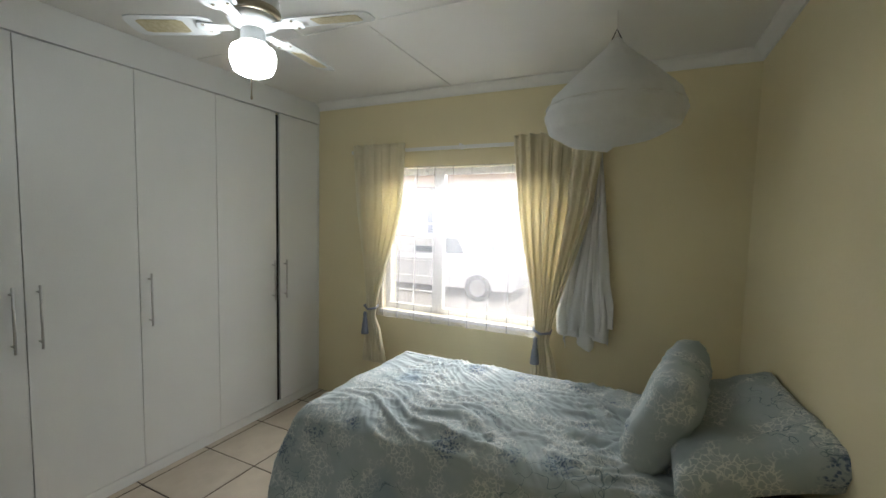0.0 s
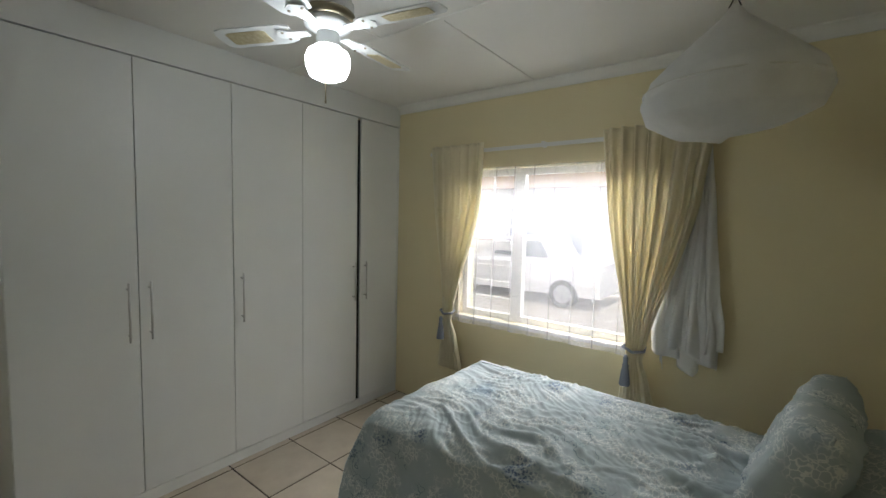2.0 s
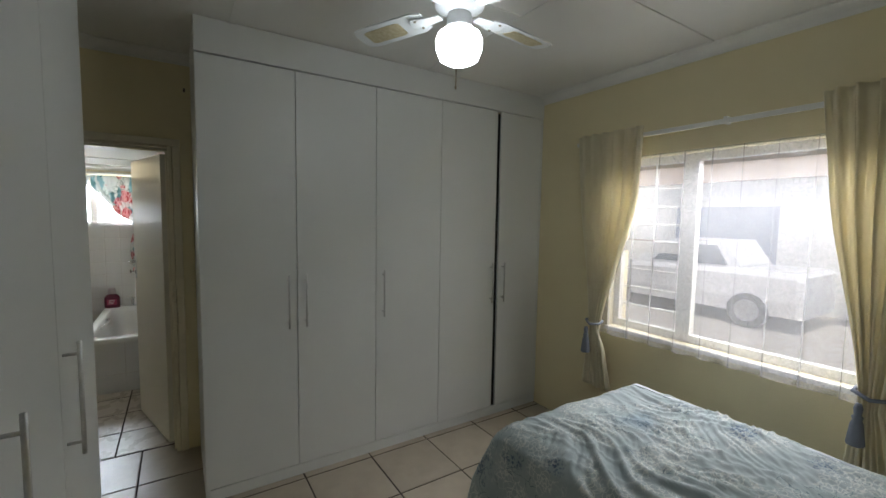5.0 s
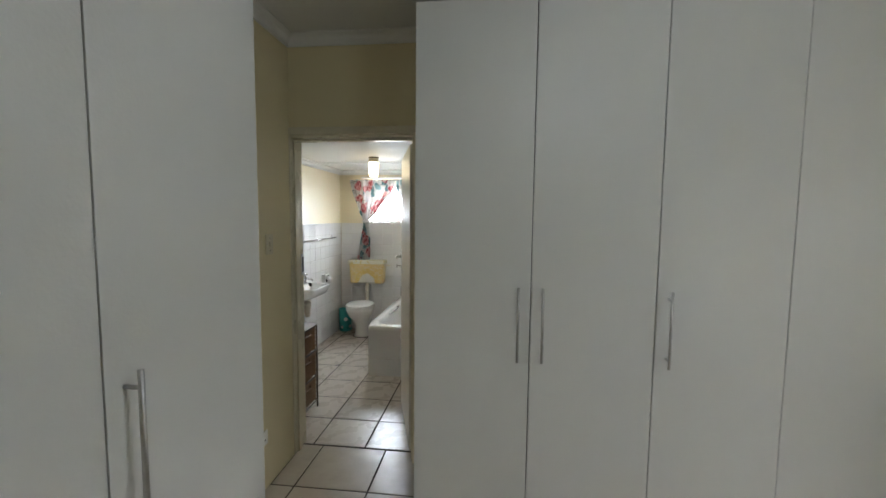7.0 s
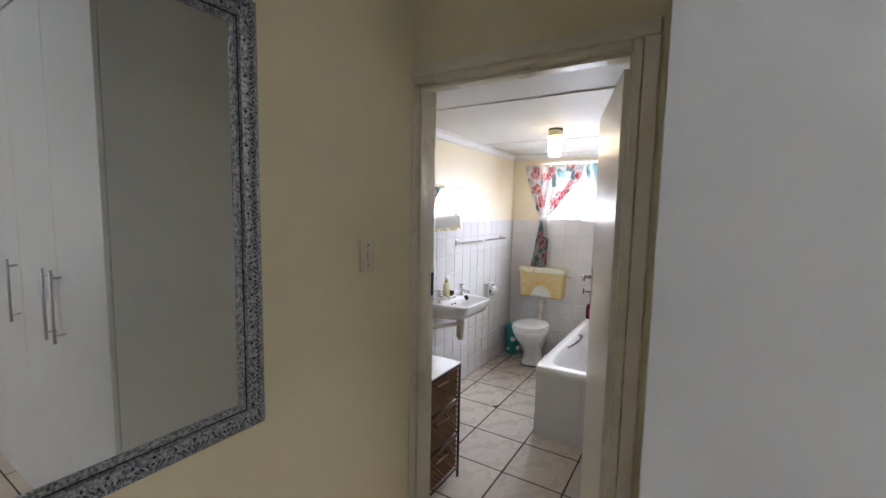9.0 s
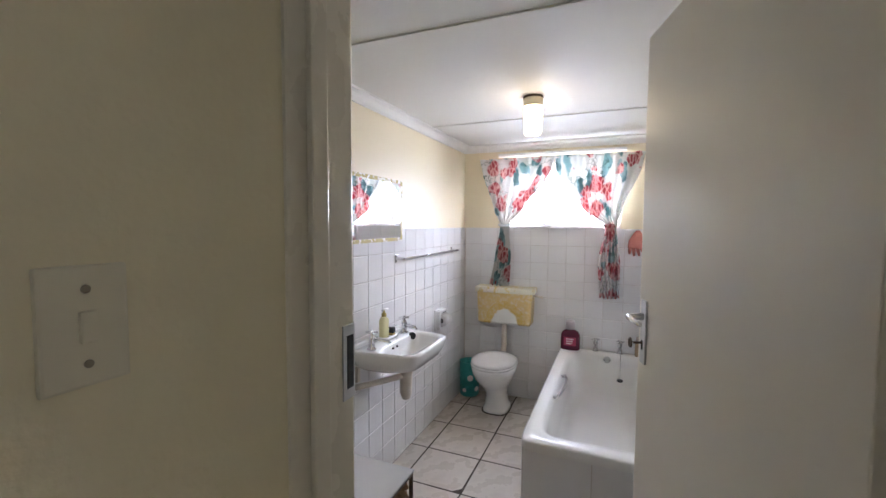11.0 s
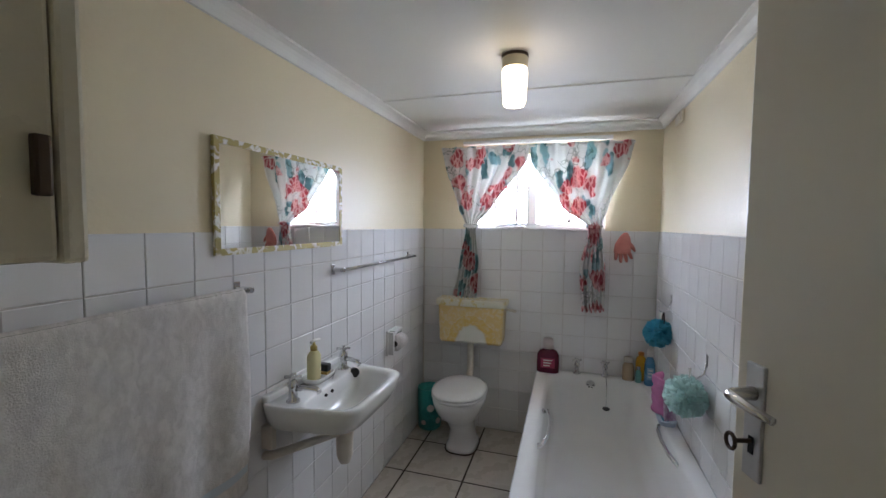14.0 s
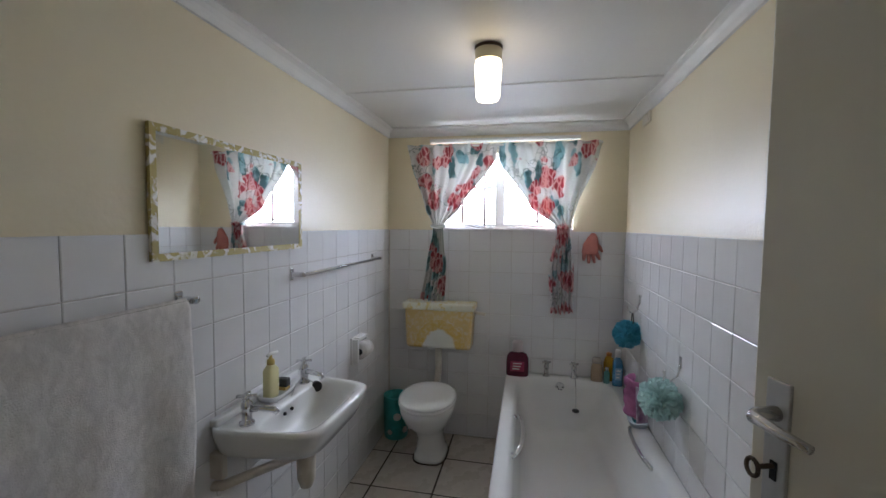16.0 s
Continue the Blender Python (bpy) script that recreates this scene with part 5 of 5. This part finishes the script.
PINK = material("salmon_glove", (0.62, 0.24, 0.19), 0.6, color2=(0.52, 0.17, 0.14), scale=20, bump=0.2)
glove = thing("rubber_glove", (-3.67, -0.31, 1.36), "salmon pink rubber glove hanging on the tiles", "rubber glove")
def glove_finger(y, z, y2, z2, r):
    return part("finger", tube([(-3.672, y, z), (-3.668, (y + y2) / 2, (z + z2) / 2), (-3.672, y2, z2)], r, radii=[r, r * 1.05, r * 0.6]), PINK, glove, smooth=True)
part("palm", loft([oval(-3.670, yc, z, 0.014, h, 2.4, 20) for z, yc, h in ((1.455, -0.305, 0.012), (1.43, -0.308, 0.03), (1.38, -0.318, 0.05), (1.33, -0.322, 0.052), (1.315, -0.32, 0.048))]), PINK, glove, smooth=True)
for y, y2, z2 in ((-0.355, -0.36, 1.275), (-0.332, -0.328, 1.258), (-0.308, -0.292, 1.262), (-0.285, -0.262, 1.285)):
    glove_finger(y, 1.33, y2, z2, 0.012)
glove_finger(-0.275, 1.38, -0.245, 1.335, 0.012)
part("peg", tube([(-3.69, -0.305, 1.458), (-3.665, -0.305, 1.462)], 0.004), STEEL, glove)


def bottle_of(name, label, x, y, z, w, d, h, mat, cap=None, cap_r=0.012, cap_h=0.02, band=None):
    ob = thing(name, (x, y, z), label, "bottle", "bottles on the bath")
    part("body", loft([oval(x, y, z + k * h, d * f, w * f, 3, 24) for k, f in ((0, 0.92), (0.03, 1), (0.45, 1), (0.72, 0.97), (0.88, 0.78), (0.96, 0.45), (1.0, 0.40))]), mat, ob, smooth=True)
    if cap:
        part("cap", lathe([(cap_r, 0), (cap_r, cap_h * 0.8), (cap_r * 0.85, cap_h)], (x, y, z + h - 0.002), 16), cap, ob, smooth=True)
    if band:
        part("label", box(x + d - 0.001, x + d + 0.0025, y - w * 0.62, y + w * 0.62, z + h * 0.22, z + h * 0.62, bevel=0.001), band, ob)
        for k in range(3):
            part("print_bar", box(x + d + 0.002, x + d + 0.0035, y - w * 0.4, y + w * (0.2 + 0.1 * k), z + h * (0.30 + 0.11 * k), z + h * (0.34 + 0.11 * k)), WHITE_TRIM, ob)
    return ob


bottle_of("foam_bath_bottle", "dark berry bubble bath bottle with a clear top", -3.61, -0.772, 0.50, 0.074, 0.038, 0.165, material("berry_plastic", (0.10, 0.012, 0.035), 0.2, color2=(0.14, 0.02, 0.05)), material("frosted_cap", (0.62, 0.54, 0.54), 0.35), 0.036, 0.068, material("pink_label", (0.42, 0.03, 0.10), 0.4))
bottle_of("toiletry_jar", "clear amber jar on the bath rim", -3.625, -0.265, 0.50, 0.036, 0.03, 0.12, material("amber_plastic", (0.46, 0.34, 0.22), 0.12), material("clear_cap", (0.6, 0.55, 0.48), 0.2), 0.03, 0.03)
bottle_of("shampoo_bottle", "yellow shampoo bottle on the bath rim", -3.645, -0.188, 0.50, 0.032, 0.022, 0.165, material("yellow_plastic", (0.66, 0.36, 0.03), 0.25), material("orange_cap", (0.62, 0.22, 0.03), 0.3), 0.018, 0.02)
bottle_of("lotion_tube", "small teal tube on the bath rim", -3.59, -0.21, 0.50, 0.018, 0.014, 0.085, material("teal_plastic", (0.16, 0.38, 0.34), 0.3), CHROME, 0.012, 0.02)
bottle_of("shampoo_bottle", "slim blue shampoo bottle with a white cap", -3.565, -0.150, 0.50, 0.030, 0.024, 0.185, material("blue_plastic", (0.10, 0.30, 0.52), 0.28), WHITE_TRIM, 0.018, 0.045, material("pale_blue_label", (0.30, 0.50, 0.66), 0.4))

SOAPDISH = thing("soap_dish", (-3.05, -0.15, 0.505), "pale plastic soap dish on the bath rim", "soap dish")
part("tray", loft([oval(-3.05, -0.160, z, a, b, 4) for z, a, b in ((0.501, 0.06, 0.038), (0.525, 0.068, 0.044), (0.526, 0.062, 0.038), (0.508, 0.055, 0.032))]), material("pale_blue_plastic", (0.48, 0.56, 0.62), 0.3), SOAPDISH)
part("soap", box(-3.08, -3.03, -0.18, -0.145, 0.508, 0.535, bevel=0.01), material("teal_soap", (0.08, 0.34, 0.46), 0.4), SOAPDISH)


def wire_hook(x, z):
    ob = thing("wall_hook", (x, -0.105, z), "chrome suction hook on white tiles", "hook", "suction hooks")
    part("plate", box(x - 0.014, x + 0.014, -0.108, -0.102, z - 0.02, z + 0.03, bevel=0.003), CHROME, ob)
    part("wire", tube([(x, -0.107, z), (x, -0.115, z - 0.05), (x, -0.140, z - 0.075), (x, -0.165, z - 0.060), (x - 0.004, -0.168, z - 0.035)], 0.004), CHROME, ob, smooth=True)


def puff(x, y, z, r, color, label, seed):
    """A shower puff: many crumpled net petals round a core."""
    ob = thing("shower_puff", (x, y, z), label, "shower puff", "shower puffs")
    mat = fabric("puff_net_%d" % seed, color, 0.12, 0.4)
    rnd = random.Random(seed)
    bm = bmesh.new()
    for k in range(70):
        d = Vector((rnd.gauss(0, 1), rnd.gauss(0, 1), rnd.gauss(0, 1))).normalized()
        q = d.to_track_quat("Z", "Y").to_matrix().to_4x4()
        m = Matrix.Translation(Vector((x, y, z)) + d * r * 0.35) @ q @ Matrix.Rotation(rnd.uniform(0, 6.28), 4, "Z")
        w, ph = r * rnd.uniform(0.35, 0.6), rnd.uniform(0, 6)
        skin(lambda u, v: m @ Vector(((u - 0.5) * w * 1.8, 0.20 * w * math.sin(u * 15 + ph) * (0.3 + v), v * r * 0.66)), 12, 3, bm)
    part("mesh", bm, mat, ob, smooth=True)
    part("loop", tube([(x, y, z + r * 0.4), (x, y + 0.012, z + r * 1.1), (x, y + 0.014, z + r * 1.5)], 0.003), WHITE_TRIM, ob)


wire_hook(-3.285, 1.09), wire_hook(-2.65, 0.945)
puff(-3.285, -0.165, 0.90, 0.076, (0.16, 0.62, 0.78), "bright blue net shower puff hanging on a hook", 1)
puff(-2.63, -0.185, 0.800, 0.080, (0.74, 0.94, 0.90), "mint green net shower puff hanging on a hook", 2)
sc = thing("wire_loop", (-3.27, -0.13, 1.0), "black cord loop hanging on a hook", "cord")
part("loop", tube([(-3.27 + 0.02 * math.sin(a), -0.145, 0.985 + 0.034 * math.cos(a)) for a in np.linspace(0, 6.28, 18)], 0.003), BLACK, sc)
brush = thing("bath_sponge", (-2.83, -0.17, 0.72), "pink bath mitt hanging by the bath", "bath mitt")
thick(part("cloth", skin(lambda u, v: Vector((-2.80 - 0.07 * u + 0.01 * math.sin(v * 9), -0.15 - 0.05 * math.sin(u * 3) - 0.015 * noise.noise(Vector((u * 4, v * 6, 0))), 0.80 - 0.17 * v + 0.02 * u)), 16, 20), material("pink_cloth", (0.56, 0.20, 0.40), 0.8), brush, "pink cloth", True), 0.012)
thick(part("lining", skin(lambda u, v: Vector((-2.76 - 0.09 * u, -0.135 - 0.03 * math.sin(u * 5 + v * 2), 0.79 - 0.17 * v - 0.02 * u)), 16, 16), material("mauve_white_cloth", (0.62, 0.54, 0.62), 0.8, color2=(0.30, 0.14, 0.26), scale=25), brush, "white and mauve cloth", True), 0.006)

brush.location += Vector((-0.10, -0.045, -0.035))

# ---- outdoors ----
PAVING = material("pale_paving", (0.46, 0.43, 0.38), 0.85, color2=(0.36, 0.33, 0.29), scale=3, bump=0.3, bump_scale=30)
setting("ground", box(-60, 60, -60, 60, -0.45, -0.30), PAVING, "pale paved yard round the house", "ground")
OUTWALL = material("white_outside_render", (0.78, 0.77, 0.73), 0.85, color2=(0.70, 0.69, 0.65), scale=2, bump=0.3)
# unseen white wall, added to make the outside of the bathroom window bright
setting("wall_backdrop", box(-8.2, -8.0, -9.0, 7.0, -0.30, 2.5), OUTWALL, "white rendered wall added as a sunlit backdrop outside the bathroom", "wall")
TIMBER = material("brown_roof_boards", (0.42, 0.30, 0.20), 0.7, color2=(0.34, 0.24, 0.16), scale=5)
porch = thing("carport", (1.5, 4.5, -0.3), "timber-ceilinged carport outside the bedroom window", "carport")
part("roof", box(-1.6, 5.2, 2.78, 6.0, 2.40, 2.52), TIMBER, porch)
for x in (-1.5, 5.0):
    part("post", box(x - 0.12, x + 0.12, 5.75, 5.98, -0.30, 2.40, bevel=0.01), OUTWALL, porch)
for x, y in ((0.6, 4.3), (1.5, 4.6)):
    part("downlight", lathe([(0.06, 2.398), (0.06, 2.388), (0.03, 2.386)], (x, y, 0), 16), glow("lit_downlight", (1, 0.95, 0.85), 12.0), porch, "small lit downlight")
garage = thing("outbuilding", (-2.5, 13.0, -0.3), "white outbuilding with a blue-grey roller door", "outbuilding")
bm = box(-8.1, -3.45, 11.2, 14.0, -0.30, 2.6)
box(-1.15, 2.4, 11.2, 14.0, -0.30, 2.6, bm=bm), box(-3.45, -1.15, 11.2, 14.0, 2.0, 2.6, bm=bm)
part("wall", bm, OUTWALL, garage)
part("roof", loft([[Vector((x, y, z)) for y, z in ((11.0, 2.6), (12.6, 3.5), (14.2, 2.6))] for x in (-8.3, 2.6)]), TIMBER, garage)
ROLLER = material("blue_grey_roller_door", (0.25, 0.31, 0.40), 0.5)
roller = part("roller_door", box(-3.45, -1.15, 11.30, 11.34, -0.30, 2.0), ROLLER, garage)
for k in range(18):
    part("slat", box(-3.44, -1.16, 11.265, 11.30, -0.29 + k * 0.127, -0.18 + k * 0.127, bevel=0.008), ROLLER, roller)

CARWHITE = material("white_car_paint", (0.80, 0.80, 0.80), 0.15, scale=2)
CARGLASS = material("dark_car_glass", (0.06, 0.09, 0.12), 0.05)
car = thing("car", (0.9, 7.6, -0.3), "white pickup parked outside the window", "car")
def section(x, w, zs):
    return [Vector((x, 7.6 + s * w * f, z)) for s, f, z in zs]
low, belt = -0.02, 0.72
body_rings = []
for x, w, hood in ((-1.15, 0.70, 0.45), (-1.05, 0.82, 0.62), (0.0, 0.86, 0.72), (1.0, 0.86, 0.76), (2.9, 0.86, 0.76), (3.0, 0.82, 0.70)):
    body_rings.append(section(x, w, ((-1, 0.94, low), (-1, 1, 0.25), (-1, 1, hood - 0.10), (-1, 0.92, hood), (1, 0.92, hood), (1, 1, hood - 0.10), (1, 1, 0.25), (1, 0.94, low))))
part("body", loft(body_rings), CARWHITE, car)
cab_rings = [section(x, w, ((-1, 1, z0c), (-1, 0.9, z1c), (1, 0.9, z1c), (1, 1, z0c))) for x, w, z0c, z1c in ((-0.15, 0.80, 0.70, 0.72), (0.45, 0.78, 0.74, 1.18), (0.7, 0.76, 0.75, 1.26), (1.7, 0.76, 0.75, 1.26), (2.0, 0.78, 0.75, 0.80))]
part("cab", loft(cab_rings), CARWHITE, car)
part("side_window", loft([[Vector((x, y, z)) for x, z in ((0.35, 0.80), (0.72, 1.17), (1.60, 1.17), (1.80, 0.80))] for y in (6.86, 6.82)]), CARGLASS, car)
for x in (-0.45, 2.2):
    for y in (6.72, 8.48):
        wheel = part("wheel", tube([(x, y, 0.02), (x, y + 0.2 * (1 if y < 7 else -1), 0.02)], 0.32, seg=24), BLACK, car)
        part("rim", tube([(x, y - 0.008, 0.02), (x, y + 0.05, 0.02)], 0.20, seg=20), STEEL, wheel)
car.location.x -= 2.9
car.location.y += 1.9
hedge_mat = material("garden_leaves", (0.05, 0.10, 0.03), 0.7, color2=(0.09, 0.14, 0.05), scale=9)
for bx, by, bh, seed in ((0.95, 10.2, 2.5, 3), (-5.3, 10.3, 1.9, 7)):
    bush = thing("shrub", (bx, by, -0.3), "leafy green garden shrub beside the drive", "shrub", "garden shrubs")
    rnd = random.Random(seed)
    part("trunk", tube([(bx, by, -0.3), (bx + 0.05, by, bh * 0.5)], 0.05, radii=[0.07, 0.04]), TIMBER, bush)
    bm = bmesh.new()
    for k in range(1400):
        d = Vector((rnd.gauss(0, 1), rnd.gauss(0, 1), rnd.gauss(0, 1))).normalized() * rnd.uniform(0.45, 1) ** 0.6
        p = Vector((bx, by, bh * 0.55)) + Vector((d.x * 0.9, d.y * 0.8, d.z * bh * 0.52)) * (0.8 + 0.35 * noise.noise(d * 2 + Vector((seed, 0, 0))))
        q = Euler((rnd.uniform(0, 6), rnd.uniform(0, 6), rnd.uniform(0, 6))).to_matrix()
        s = rnd.uniform(0.05, 0.10)
        vs = [bm.verts.new(p + q @ Vector(c) * s) for c in ((-1, 0, 0), (0, -0.45, 0.1), (1, 0, 0), (0, 0.45, 0.1))]
        bm.faces.new(vs)
    part("crown", bm, hedge_mat, bush)

# ---- tiles, last ----
tiling(floor, (0, 0, -0.008), (1, 0, 0), (0, 1, 0), -0.82, 3.26, -0.95, 2.545, 0.4365, 0.009, 0.045, 0.535, 0.008, FLOORTILE, [(-0.82, -0.70, -0.95, -0.92)])
tiling(bath_floor, (0, 0, -0.008), (1, 0, 0), (0, 1, 0), -3.69, -0.825, -1.71, -0.10, 0.3635, 0.010, -1.556, -0.851, 0.008, BATHFLOOR)
TT = 1.465
walls = {ob.name: ob for ob in scene.objects}
for name, grout_box, origin, u, v, u0, u1, us, holes in (
        ("wall_basin", (-3.69, -0.82, -1.71, -1.7075, 0, TT - 0.004), (0, -1.7078, 0), (-1, 0, 0), (0, 0, 1), 0.82, 3.685, 1.690, ()),
        ("wall_bath", (-3.69, -0.82, -0.1025, -0.10, 0, TT - 0.004), (0, -0.1022, 0), (1, 0, 0), (0, 0, 1), -3.685, -0.82, -3.685, ()),
        ("wall_bath_window", (-3.69, -3.6875, -1.7074, -0.1026, 0, TT - 0.004), (-3.6878, 0, 0), (0, 1, 0), (0, 0, 1), -1.703, -0.107, -0.973, ())):
    wall = walls[name]
    part("grout", box(*grout_box), GROUT, wall)
    tiling(wall, origin, u, v, u0, u1, 0.0, TT, 0.1445, 0.0022, us, TT, 0.005, WALLTILE, holes)
